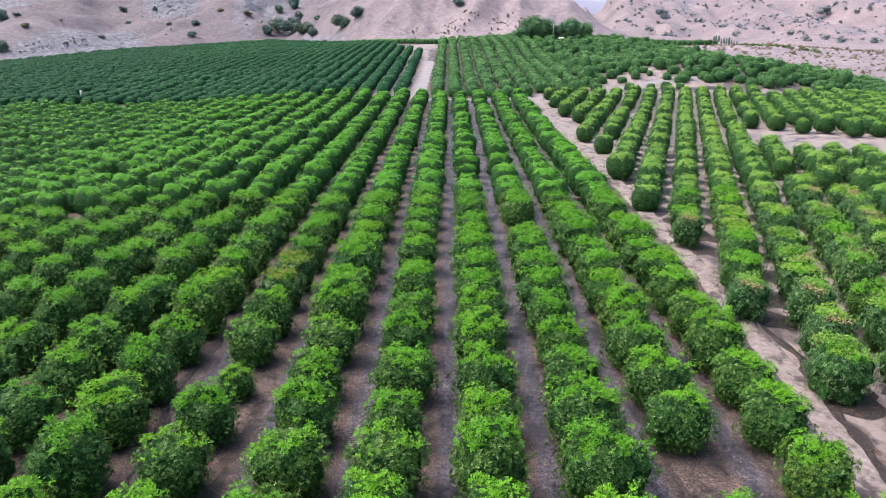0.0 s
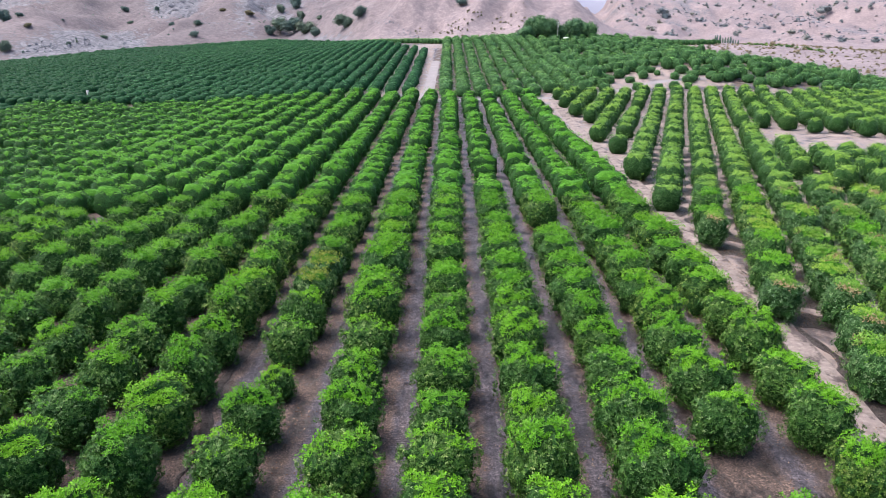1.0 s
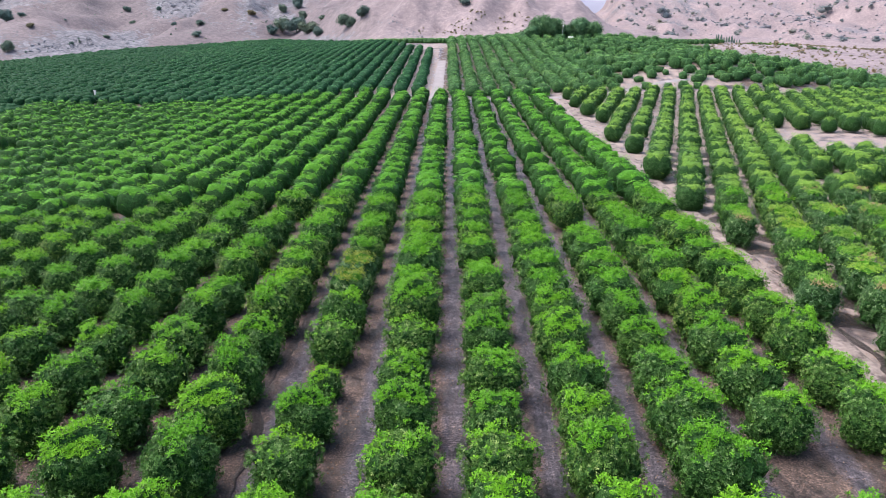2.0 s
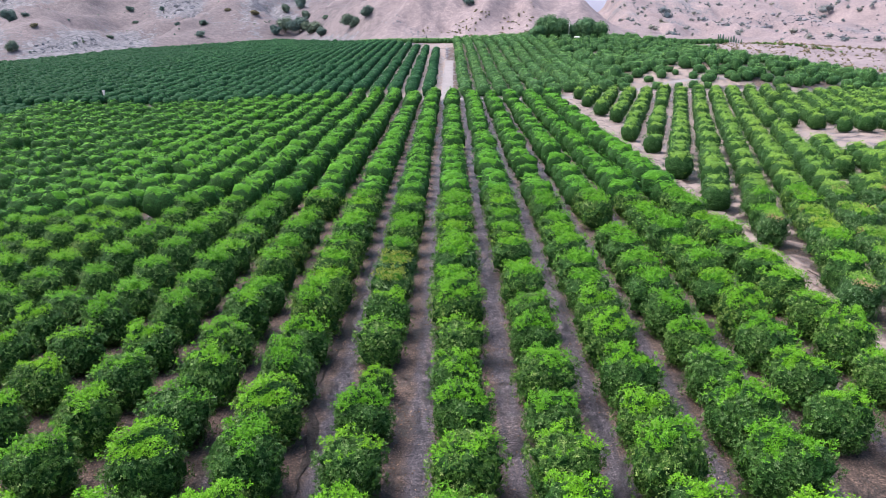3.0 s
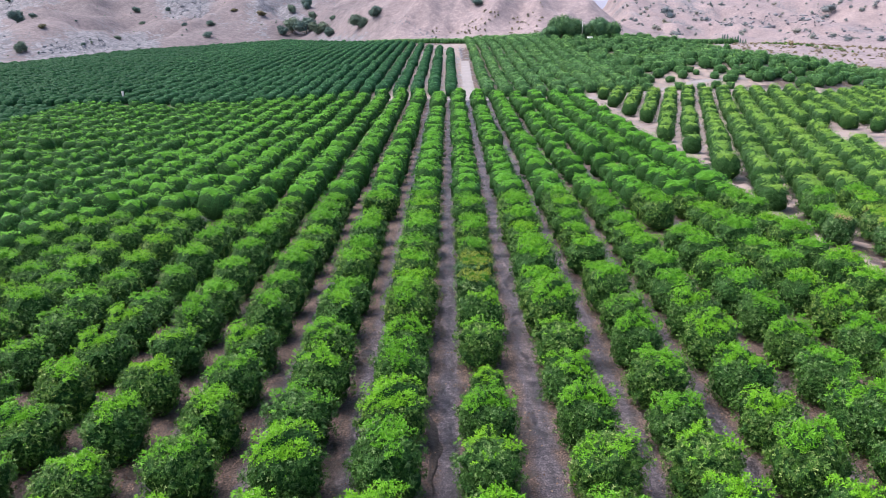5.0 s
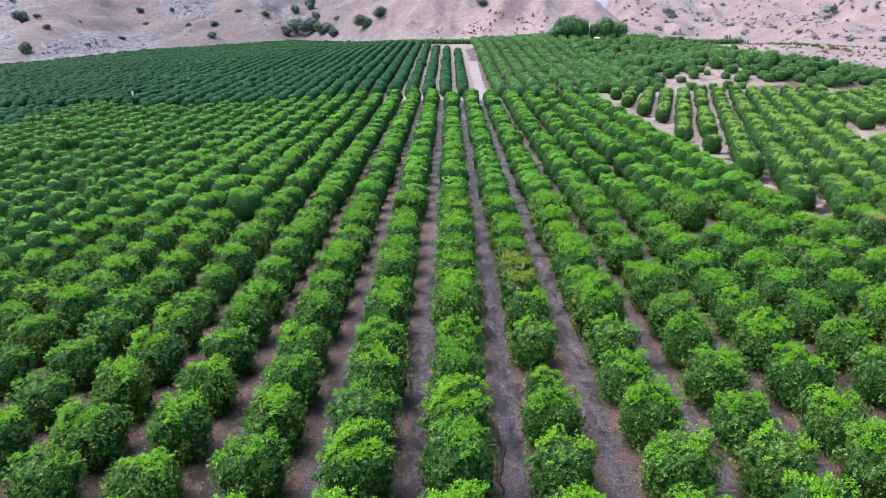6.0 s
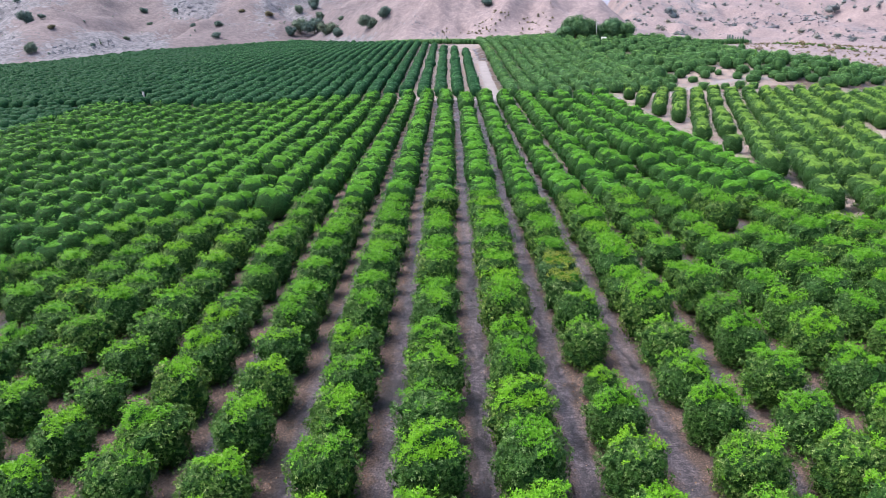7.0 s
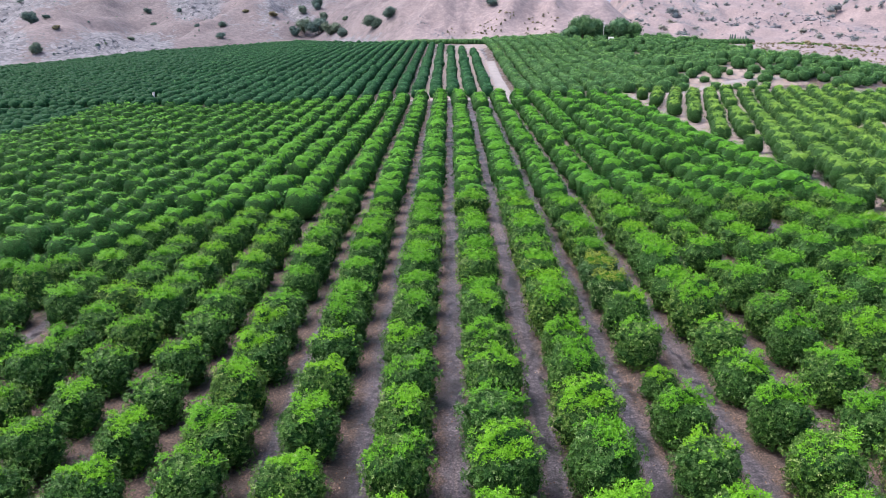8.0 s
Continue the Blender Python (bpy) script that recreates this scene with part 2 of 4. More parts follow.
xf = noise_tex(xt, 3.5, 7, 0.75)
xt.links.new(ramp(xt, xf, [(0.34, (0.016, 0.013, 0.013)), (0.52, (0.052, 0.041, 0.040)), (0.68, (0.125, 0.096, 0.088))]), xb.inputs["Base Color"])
relief(xt, xb, xf, 1.0, 0.20)


# ---- lie of the land ----
def step(a, b, v):
    s = np.clip((v - a) / (b - a), 0, 1)
    return s * s * (3 - 2 * s)


def bump2(x, y, cx, cy, sx, sy):
    return np.exp(-0.5 * (((x - cx) / sx) ** 2 + ((y - cy) / sy) ** 2))


GRID = np.random.RandomState(7).rand(256, 256)


def value_noise(x, y):
    xi, yi = np.floor(x).astype(int), np.floor(y).astype(int)
    fx, fy = x - xi, y - yi
    fx, fy = fx * fx * (3 - 2 * fx), fy * fy * (3 - 2 * fy)
    a, b = GRID[xi % 256, yi % 256], GRID[(xi + 1) % 256, yi % 256]
    c, d = GRID[xi % 256, (yi + 1) % 256], GRID[(xi + 1) % 256, (yi + 1) % 256]
    return (a * (1 - fx) + b * fx) * (1 - fy) + (c * (1 - fx) + d * fx) * fy - 0.5


def fbm(x, y, size, octaves=4):
    total, amp = 0.0, 1.0
    for k in range(octaves):
        total = total + amp * value_noise(x / size + 17.3 * k, y / size + 5.1 * k)
        amp, size = amp * 0.5, size / 2.03
    return total


FOOT_X = (-900, -500, -400, -250, -190, -60, 0, 90, 160, 260, 420)
FOOT_Y = (430, 545, 590, 695, 735, 560, 520, 505, 540, 650, 1250)


def foot(x):
    return np.interp(x, FOOT_X, FOOT_Y)


def block_end(x):
    """Depth on the plan at which the far western block ends."""
    return np.interp(x, (-460, -360, -345, -325, -257, -200, -90, -62, -41, -28, -16, -8), (440, 495, 554, 610, 648, 690, 572, 520, 450, 416, 384, 374))


def along(v):
    """Metres ahead of the flight line for a depth v on the plan."""
    return 4.6 + 1.218 * v


def plan(y):
    return (y - 4.6) / 1.218


def orchard_level(x, y):
    z = -7.0 * step(20, 130, -x) - 0.04 * np.clip(-x - 130, 0, 400)
    z = z + 9.0 * step(180, 520, y) + 0.02 * np.clip(y - 520, 0, 300)
    z = z - 6.0 * step(125, 220, x) - 0.03 * np.clip(x - 220, 0, 400)
    z = z + 7.0 * bump2(x, y, 75, 410, 60, 70) + 7.5 * bump2(x, y, 118, 274, 42, 22)
    z = z + 5.5 * bump2(x, y, 285, 510, 62, 50)
    z = z - 26.0 * step(560, 1100, y) * step(0.14, 0.24, x / np.maximum(y, 50.0))
    return z + 0.5 * fbm(x, y, 60, 2)


def hill_amount(x, y):
    f = foot(x)
    side = x / np.maximum(y, 50.0)
    d = np.clip(y - f, 0, None)
    left = step(60, -120, x) * (0.16 * d + 60 * step(150, 700, d))
    centre = 42 * bump2(x, y, 30, 700, 105, 120) * step(-10, 130, y - f)
    back = step(0.165, -0.04, side) * 150 * step(820, 1700, y)
    right = step(0.228, 0.295, side) * (0.19 * np.clip(y - 1330, 0, 1500)) + 20 * bump2(x, y, 620, 1250, 200, 90)
    saddle = 62 * step(0.26, 0.22, side) * step(0.05, 0.12, side) * step(1200, 1700, y)
    return left + centre + back + saddle + right


def land(x, y):
    x, y = np.asarray(x, float), plan(np.asarray(y, float))
    h = hill_amount(x, y)
    rough = np.clip(h / 18.0, 0, 1)
    gully = fbm(x + 0.5 * y, y * 0.26, 110, 5) * 40 + fbm(x, y, 45, 5) * 12 - 34 * np.abs(fbm(x - 0.35 * y, y * 0.3, 75, 4)) + 5
    return orchard_level(x, y) + h + rough * gully


def graded(a, b, lo, hi, near, far, grow):
    """Grid lines from lo to hi, near apart between a and b, growing to far outside."""
    v = list(np.arange(a, b + 1e-6, near))
    s = near
    while v[-1] < hi:
        s = min(s * grow, far)
        v.append(v[-1] + s)
    s = near
    while v[0] > lo:
        s = min(s * grow, far)
        v.insert(0, v[0] - s)
    return np.array(v)


def mesh_of(name, verts, faces, mats=(), smooth=False, slots=None):
    me = bpy.data.meshes.new(name)
    me.from_pydata(verts.tolist() if hasattr(verts, "tolist") else verts, [], faces.tolist() if hasattr(faces, "tolist") else faces)
    for m in mats:
        me.materials.append(m)
    if slots is not None:
        me.polygons.foreach_set("material_index", np.asarray(slots, np.int32))
    if smooth:
        me.polygons.foreach_set("use_smooth", np.ones(len(me.polygons), bool))
    me.update()
    return me


def give(me, name, values):
    a = me.attributes.new(name, "FLOAT", "POINT")
    a.data.foreach_set("value", np.asarray(values, np.float32))


def sheet(name, xs, ys, mats):
    gx, gy = np.meshgrid(xs, ys)
    x, y = gx.ravel(), gy.ravel()
    n, k = len(xs), len(ys)
    i = (np.arange(k - 1)[:, None] * n + np.arange(n - 1)[None, :]).ravel()
    me = mesh_of(name, np.column_stack([x, y, land(x, y)]), np.column_stack([i, i + 1, i + 1 + n, i + n]), mats, True)
    return me, x, y


def on_sheet(x, y):
    """The height of the ground's mesh itself."""
    i, j = np.clip(np.searchsorted(xs, x) - 1, 0, len(xs) - 2), np.clip(np.searchsorted(ys, y) - 1, 0, len(ys) - 2)
    u, v = (x - xs[i]) / (xs[i + 1] - xs[i]), (y - ys[j]) / (ys[j + 1] - ys[j])
    return (HEIGHT[j, i] * (1 - u) + HEIGHT[j, i + 1] * u) * (1 - v) + (HEIGHT[j + 1, i] * (1 - u) + HEIGHT[j + 1, i + 1] * u) * v


xs = graded(-130, 130, -3600, 3600, 3.0, 150, 1.024)
ys = graded(0, 320, -300, 4850, 3.0, 60, 1.014)
me, gx, gy = sheet("ground", xs, ys, [M_GROUND])
HEIGHT = land(gx, gy).reshape(len(ys), len(xs))
gv = plan(gy)
hill_w = step(-14, 2, gv - foot(gx))
hill_w = np.maximum(hill_w, step(0.6, 1.0, bump2(gx, gv, 300, 520, 110, 70) * 1.7))
hill_w = np.maximum(hill_w, step(165, 215, gx) * step(300, 360, gv))
hill_w = np.maximum(hill_w, step(485, 520, gv) * step(50, 90, gx))
hill_w = np.maximum(hill_w, step(2, 9, gv - block_end(gx)) * step(-84, -92, gx))
bare_w = 0.15 + 0.0 * gx
for cx, cy, sx, sy, w in ((82, 145, 10, 18, 1.0), (96, 138, 11, 14, 1.0), (114, 139, 15, 8, 1.0), (88, 254, 14, 9, 0.9), (84, 244, 18, 3, 0.9), (79, 409, 14, 8, 0.9), (-11, 440, 9, 16, 1.0)):
    bare_w = np.maximum(bare_w, w * np.clip(1.8 * bump2(gx, gv, cx, cy, sx, sy), 0, 1))
bare_w = np.maximum(bare_w, 0.56 * step(28.5, 32, gx) * step(245, 230, gv))
bare_w = np.maximum(bare_w, 0.62 * step(-56, -40, gx) * step(-6, -10, gx) * step(222, 228, gv) * step(430, 400, gv))
give(me, "hill", hill_w)
give(me, "bare", bare_w)
give(me, "straw", step(-140, 60, gx))
give(me, "stone", np.clip(hill_w * (0.50 + 0.85 * fbm(gx + 0.5 * gv, 0.5 * gv, 60, 5)) * np.maximum(step(-30, -160, gx), 0.55 * step(1300, 1400, gv)), 0, 1))
tagged(new("ground", me), "dark orchard soil rising to dry grassy hills", "ground", kind="structure")


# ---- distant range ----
# the blue of the range is haze put into its base colour
M_RANGE, zt, zb = material("haze_tinted_range", 1.0)
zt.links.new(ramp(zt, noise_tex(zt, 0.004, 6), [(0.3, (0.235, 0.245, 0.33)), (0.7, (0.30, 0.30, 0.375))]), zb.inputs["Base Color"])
rx = np.linspace(-500, 3200, 240)
top = 150 + 70 * fbm(rx, 0 * rx, 700, 5) + 40 * step(1100, 1800, rx)
V, k = [], len(rx)
for d, h in ((0, 0.0), (130, 0.45), (260, 0.8), (400, 1.0), (480, 0.0)):
    V.append(np.column_stack([rx, np.full(k, 4480.0 + 0.8 * d) + 40 * fbm(rx, rx * 0 + d, 250, 3), -40 + (top + 40) * h]))
i = np.arange(k - 1)
F = np.concatenate([np.column_stack([j * k + i, j * k + i + 1, (j + 1) * k + i + 1, (j + 1) * k + i]) for j in range(4)])
tagged(new("backdrop", mesh_of("backdrop", np.concatenate(V), F, [M_RANGE], True)), "distant mountain range, coloured blue for haze", "mountains", kind="structure")


# ---- roads ----
M_TRACK, kt, kb = material("damp_dirt_track", 0.85)
kf = noise_tex(kt, 1.6, 8, 0.75)
kc = blend(kt, 0.5, ramp(kt, noise_tex(kt, 0.30, 6, 0.7), [(0.34, (0.135, 0.105, 0.098)), (0.5, (0.255, 0.205, 0.190)), (0.66, (0.360, 0.295, 0.275))]),
           ramp(kt, kf, [(0.34, (0.10, 0.080, 0.078)), (0.5, (0.240, 0.192, 0.180)), (0.66, (0.40, 0.335, 0.31))]))
kw = ramp(kt, noise_tex(kt, 0.42, 6, 0.7, coords(kt, (1, 0.6, 1))), [(0.52, (0, 0, 0)), (0.60, (1, 1, 1))])
kt.links.new(blend(kt, kw, kc, blend(kt, 1.0, kc, (0.36, 0.35, 0.38), "MULTIPLY")), kb.inputs["Base Color"])
relief(kt, kb, kf, 0.6, 0.10)

def track(name, points, width, label, lift=0.10, mat=M_ROAD, wobble=0.35, stray=0.0):
    pts = np.array(points, float)
    pts[:, 1] = along(pts[:, 1])
    d = np.r_[0, np.cumsum(np.hypot(*np.diff(pts, axis=0).T))]
    s = np.arange(0, d[-1], 0.8 if stray else 2.5)
    x, y = np.interp(s, d, pts[:, 0]), np.interp(s, d, pts[:, 1])
    k = np.ones(9) / 9
    x[4:-4], y[4:-4] = np.convolve(x, k, "valid"), np.convolve(y, k, "valid")
    tx, ty = np.gradient(x), np.gradient(y)
    ln = np.hypot(tx, ty)
    nx, ny = ty / ln, -tx / ln
    x = x + stray * fbm(s, 0 * s + width, 5, 4)
    wide = width * (np.clip(np.minimum(s, s[-1] - s) / 9, 0.03, 1) * (1 + 1.3 * fbm(s, 0 * s + 3, 4, 3)) if stray else 1.0)
    cols = np.linspace(-0.5, 0.5, 7)
    V = []
    for c in cols:
        wob = wobble * fbm(s + 40 * c, s * 0 + c * 9, 1.5 if stray else 7, 3) if abs(c) == 0.5 else 0
        px, py = x + nx * (c * wide + wob), y + ny * (c * wide + wob)
        edge = -0.10 if abs(c) == 0.5 else 0.0
        V.append(np.column_stack([px, py, on_sheet(px, py) + lift + edge]))
    n = len(s)
    V = np.concatenate(V)
    F = np.concatenate([np.column_stack([c * n + np.arange(n - 1), c * n + np.arange(1, n), (c + 1) * n + np.arange(1, n), (c + 1) * n + np.arange(n - 1)]) for c in range(6)])
    return tagged(new(name, mesh_of(name, V, F, [mat], True)), label, "road", kind="structure")


track("road", [(-330, 283), (-190, 257), (-10, 222), (30, 222), (60, 234), (86, 249), (125, 250)], 3.8, "pale dirt cross track between orchard blocks")
track("road", [(22, -60), (27.5, 20), (28.2, 30), (29.2, 36), (30.1, 41.4), (31.0, 50.8), (31.8, 73.6), (32.6, 103), (34.0, 150), (35.2, 180), (37, 222)], 2.7, "pale damp dirt track beside the orchard rows", 0.10, M_TRACK, 1.0)
track("wet_ditch", [(29.2, 14), (30.0, 28), (30.4, 34.5), (31.2, 40.6), (32.2, 46), (32.6, 54), (33.4, 66)], 0.75, "dark wet ditch beside the dirt track", 0.12, M_WETSHADE, 0.5, 0.9)
track("wet_rut", [(-20.6, 30), (-21.2, 36), (-21.9, 41), (-21.5, 47), (-20.9, 55), (-19.9, 60)], 1.0, "muddy washed-out rut between two rows", 0.08, M_WETSHADE, 0.5, 1.3)
track("road", [(-9.4, 224), (-8.2, 300), (-6.9, 345)], 4.6, "pale straight farm track running uphill")
track("road", [(-420, 474), (-363, 512), (-349, 566), (-330, 622), (-262, 662), (-204, 704)], 8.0, "pale track along the foot of the hills", 0.10, M_TRACK)


# ---- trees ----
def ico(level):
    bm = bmesh.new()
    bmesh.ops.create_icosphere(bm, subdivisions=level, radius=1.0)
    v = np.array([p.co[:] for p in bm.verts])
    f = np.array([[p.index for p in q.verts] for q in bm.faces])
    bm.free()
    return v, f


ICO = {k: ico(k) for k in (1, 2, 3, 4)}


def lumps(rng, u, count, reach, size):
    """Bulges of a crown: a radius factor for each direction u."""
    c = rng.normal(size=(count, 3))
    c /= np.linalg.norm(c, axis=1)[:, None]
    h = rng.uniform(-0.6, 1.0, count) * reach
    e = np.exp((u @ c.T - 1) / size) * h
    return 1 + e.max(axis=1) + e.min(axis=1)


def crown_radius(u, width, height, square=2.7):
    """A trimmed, barrel-like dome: the distance from the crown's middle in direction u."""
    a = (np.abs(u[:, 0]) ** square + np.abs(u[:, 1]) ** square) ** (1 / square) * 2 / width
    b = np.abs(u[:, 2]) * 2 / height
    e = np.where(u[:, 2] < 0, 4.2, square)
    return (a ** e + b ** e) ** (-1 / e)


def rosettes(rng, pos, out, size, spread=0.5, blades=4, cup=0.35):
    """Tufts of leaves fanning from pos round the axis out; the leaves of a tuft share its middle."""
    n = len(pos)
    axis = out + spread * rng.normal(size=(n, 3))
    axis /= np.linalg.norm(axis, axis=1)[:, None]
    a = np.cross(axis, rng.normal(size=(n, 3)))
    a /= np.linalg.norm(a, axis=1)[:, None] + 1e-9
    b = np.cross(axis, a)
    ring = [pos]
    for k in range(blades):
        w = 2 * math.pi * (k + 0.5 * rng.rand(n)) / blades
        s = size * rng.uniform(0.65, 1.3, n)
        lift = cup * rng.uniform(-0.2, 1.6, n)
        for turn, reach in ((-0.30, 0.86), (0.42, 1.0)):
            c, d = np.cos(w + turn), np.sin(w + turn)
            ring.append(pos + (s * reach)[:, None] * (c[:, None] * a + d[:, None] * b + lift[:, None] * axis))
    v = np.stack(ring, 1).reshape(-1, 3)
    m = 1 + 2 * blades
    base = (np.arange(n) * m)[:, None]
    f = np.concatenate([np.column_stack([base, base + 1 + 2 * k, base + 2 + 2 * k]) for k in range(blades)])
    return v, f


def leaves(rng, pos, out, size, spread=0.8):
    """Leaves at pos, facing about out."""
    n = len(pos)
    nrm = out + spread * rng.normal(size=(n, 3))
    nrm /= np.linalg.norm(nrm, axis=1)[:, None]
    a = np.cross(nrm, rng.normal(size=(n, 3)))
    a /= np.linalg.norm(a, axis=1)[:, None] + 1e-9
    b = np.cross(nrm, a)
    s = (size * rng.uniform(0.7, 1.3, n))[:, None]
    v = np.stack([pos - a * s, pos + b * s * 0.55 + nrm * s * 0.15, pos + a * s * 0.7 - b * s * 0.45], 1).reshape(-1, 3)
    return v, np.arange(n * 3).reshape(-1, 3)


def crown_arrays(seed, width, height, count, size, core, skirt=-0.45, flush=1.0, lobes=60, ragged=0.06, up=0.25, cap=3.2, lift=0.58, spread=0.55, inner=0.87, blades=4, uneven=1.0, dark_core=False, square=2.7, patchy=0.36):
    """Arrays of a citrus crown: old leaves round a shade-dark core, new shoots and painted light on its top."""
    rng = np.random.RandomState(seed)
    mid = skirt + height / 2
    cv, cf = ICO[core]
    # many shallow clumps of two sizes over a trimmed dome
    c = rng.normal(size=(lobes * 2, 3))
    c[:, 2] += 0.15
    c /= np.linalg.norm(c, axis=1)[:, None]
    large = np.arange(lobes * 2) < lobes
    r = np.where(large, rng.uniform(0.13, 0.24, lobes * 2), rng.uniform(0.06, 0.11, lobes * 2)) * width / 2
    reach = np.where(large, 0.835 + uneven * rng.uniform(-0.055, 0.055, lobes * 2), rng.uniform(0.90, 0.99, lobes * 2))
    big = 1 + uneven * (lumps(rng, c, 9, 0.12, 0.20) - 1)
    c = c * (crown_radius(c, width, height, square) * reach * big)[:, None]
    keen = rng.rand(lobes * 2)
    wave = rng.uniform(0, 6.28, 3)

    def shape(u):
        """Distance to the outermost clump in each direction, and which clump it is."""
        d = u @ c.T
        q = d * d - (c * c).sum(axis=1) + r * r
        far = np.where(q > 0, d + np.sqrt(np.maximum(q, 0)), 0)
        k = far.argmax(axis=1)
        base = crown_radius(u, width, height, square) * 0.82
        hit = np.minimum(far[np.arange(len(u)), k], crown_radius(u, width, height, square) * np.where(u[:, 2] < 0.1, 1.03, 1.12))
        return np.maximum(hit, base), np.where(hit > base, k, -1)

    def fresh_lit(p, k):
        """How far a place on the crown takes the top colour: broad patches of new shoots and painted top light."""
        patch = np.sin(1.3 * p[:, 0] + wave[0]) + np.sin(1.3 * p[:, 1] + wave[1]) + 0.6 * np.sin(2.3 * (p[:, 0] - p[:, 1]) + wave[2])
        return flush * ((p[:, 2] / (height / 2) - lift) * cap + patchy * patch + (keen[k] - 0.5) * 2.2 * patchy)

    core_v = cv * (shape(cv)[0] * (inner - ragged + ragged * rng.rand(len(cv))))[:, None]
    u = rng.normal(size=(count, 3))
    u[:, 2] += up
    u /= np.linalg.norm(u, axis=1)[:, None]
    u = u[u[:, 2] > -0.85]
    dist, k = shape(u)
    pos = u * (dist * (1.0 - 0.17 * rng.rand(len(u)) ** 1.6) - 0.25 * size)[:, None]
    out = np.where((k >= 0)[:, None], (u * dist[:, None] - c[k]) / r[k][:, None], u)
    out = out + 0.5 * u
    out[:, 2] += 0.2
    out /= np.linalg.norm(out, axis=1)[:, None]
    young = rng.rand(len(u)) < np.clip(fresh_lit(pos, k) * 2.2 - 0.35, 0.006, 0.94)
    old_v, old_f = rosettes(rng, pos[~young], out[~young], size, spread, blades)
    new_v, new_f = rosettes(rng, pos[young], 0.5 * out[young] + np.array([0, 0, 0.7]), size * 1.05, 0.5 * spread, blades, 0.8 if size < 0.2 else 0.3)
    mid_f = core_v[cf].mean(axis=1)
    top = fresh_lit(mid_f, shape(mid_f / np.linalg.norm(mid_f, axis=1)[:, None])[1]) > 0.3
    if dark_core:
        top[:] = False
    for v in (core_v, old_v, new_v):
        v[:, 2] += mid
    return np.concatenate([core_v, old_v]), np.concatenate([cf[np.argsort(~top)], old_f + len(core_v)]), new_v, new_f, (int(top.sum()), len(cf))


def trunk_arrays(rng, height, radius, limbs=4):
    V, F = [], []

    def limb(a, b, ra, rb, sides=7):
        n = len(V)
        d = (b - a) / np.linalg.norm(b - a)
        p = np.cross(d, [0.3, 0.9, 0.1])
        p /= np.linalg.norm(p)
        q = np.cross(d, p)
        for c, r in ((a, ra), (a * 0.5 + b * 0.5 + p * ra * 0.4, (ra + rb) / 2), (b, rb)):
            for k in range(sides):
                w = 2 * math.pi * k / sides
                V.append(c + r * (math.cos(w) * p + math.sin(w) * q))
        for j in range(2):
            for k in range(sides):
                F.append((n + j * sides + k, n + j * sides + (k + 1) % sides, n + (j + 1) * sides + (k + 1) % sides, n + (j + 1) * sides + k))

    fork = np.array([rng.uniform(-.1, .1), rng.uniform(-.1, .1), height * 0.25])
    limb(np.array([0, 0, -0.3]), fork, radius, radius * 0.75)
    for k in range(limbs):
        w = 2 * math.pi * (k + rng.rand() * 0.6) / limbs
        limb(fork, np.array([math.cos(w) * height * 0.26, math.sin(w) * height * 0.26, height * rng.uniform(0.55, 0.75)]), radius * 0.55, radius * 0.2)
    return np.array(V), F


def part(name, me, parent, label="", kind=""):
    ob = new(name, me)
    ob.parent = parent
    return tagged(ob, label, kind=kind)


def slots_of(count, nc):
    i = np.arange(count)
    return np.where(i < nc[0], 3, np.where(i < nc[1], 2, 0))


def tree_model(seed, width, height, count, size, blades, kind="green"):
    leaf, fresh_lit = {"green": (M_LEAF, M_FLUSH), "tanned": (M_OLIVE, M_OLIVEFLUSH), "gold": (M_OLIVE, M_GOLD)}[kind]
    rng = np.random.RandomState(seed)
    flush = (1.1, 0.75, 1.0, 0.45, 1.25, 0.9, 0.6, 1.05)[seed % 8]
    av, af, nv, nf, nc = crown_arrays(seed, width, height, count, size, 3, flush=flush, blades=blades, dark_core=size < 0.15, uneven=1.9 if kind == "tanned" else 1.5, **(dict(square=2.5, cap=4.4, lift=0.60, patchy=0.42, lobes=40) if size < 0.15 else dict(square=2.8, cap=7.0, lift=0.62, patchy=0.16, spread=0.30)))
    tv, tf = trunk_arrays(rng, height, 0.16)
    root = new("citrus_tree")
    part("trunk", mesh_of("trunk", tv, tf, [M_BARK], True), root)
    part("crown", mesh_of("crown", av, af, [leaf, fresh_lit, M_MASS, M_FLUSHLITMASS], slots=slots_of(len(af), nc)), root)
    part("new_growth", mesh_of("new_growth", nv, nf, [fresh_lit]), root, "bright yellow-green young leaves", "stuff")
    if kind == "tanned":
        for k in range(2):
            n = 60
            c = np.array([rng.uniform(-1.3, 1.3), rng.uniform(-0.40, -0.2) * width, height * rng.uniform(0.7, 0.92)])
            p = c + rng.normal(size=(n, 3)) * np.array([0.40, 0.22, 0.22])
            wv, wf = leaves(rng, p, np.tile([[0, -0.7, 0.7]], (n, 1)), 0.12)
            part("withered_twig", mesh_of("withered_twig", wv, wf, [M_DRYLEAF]), root, "dry tan leaves", "stuff")
    return root


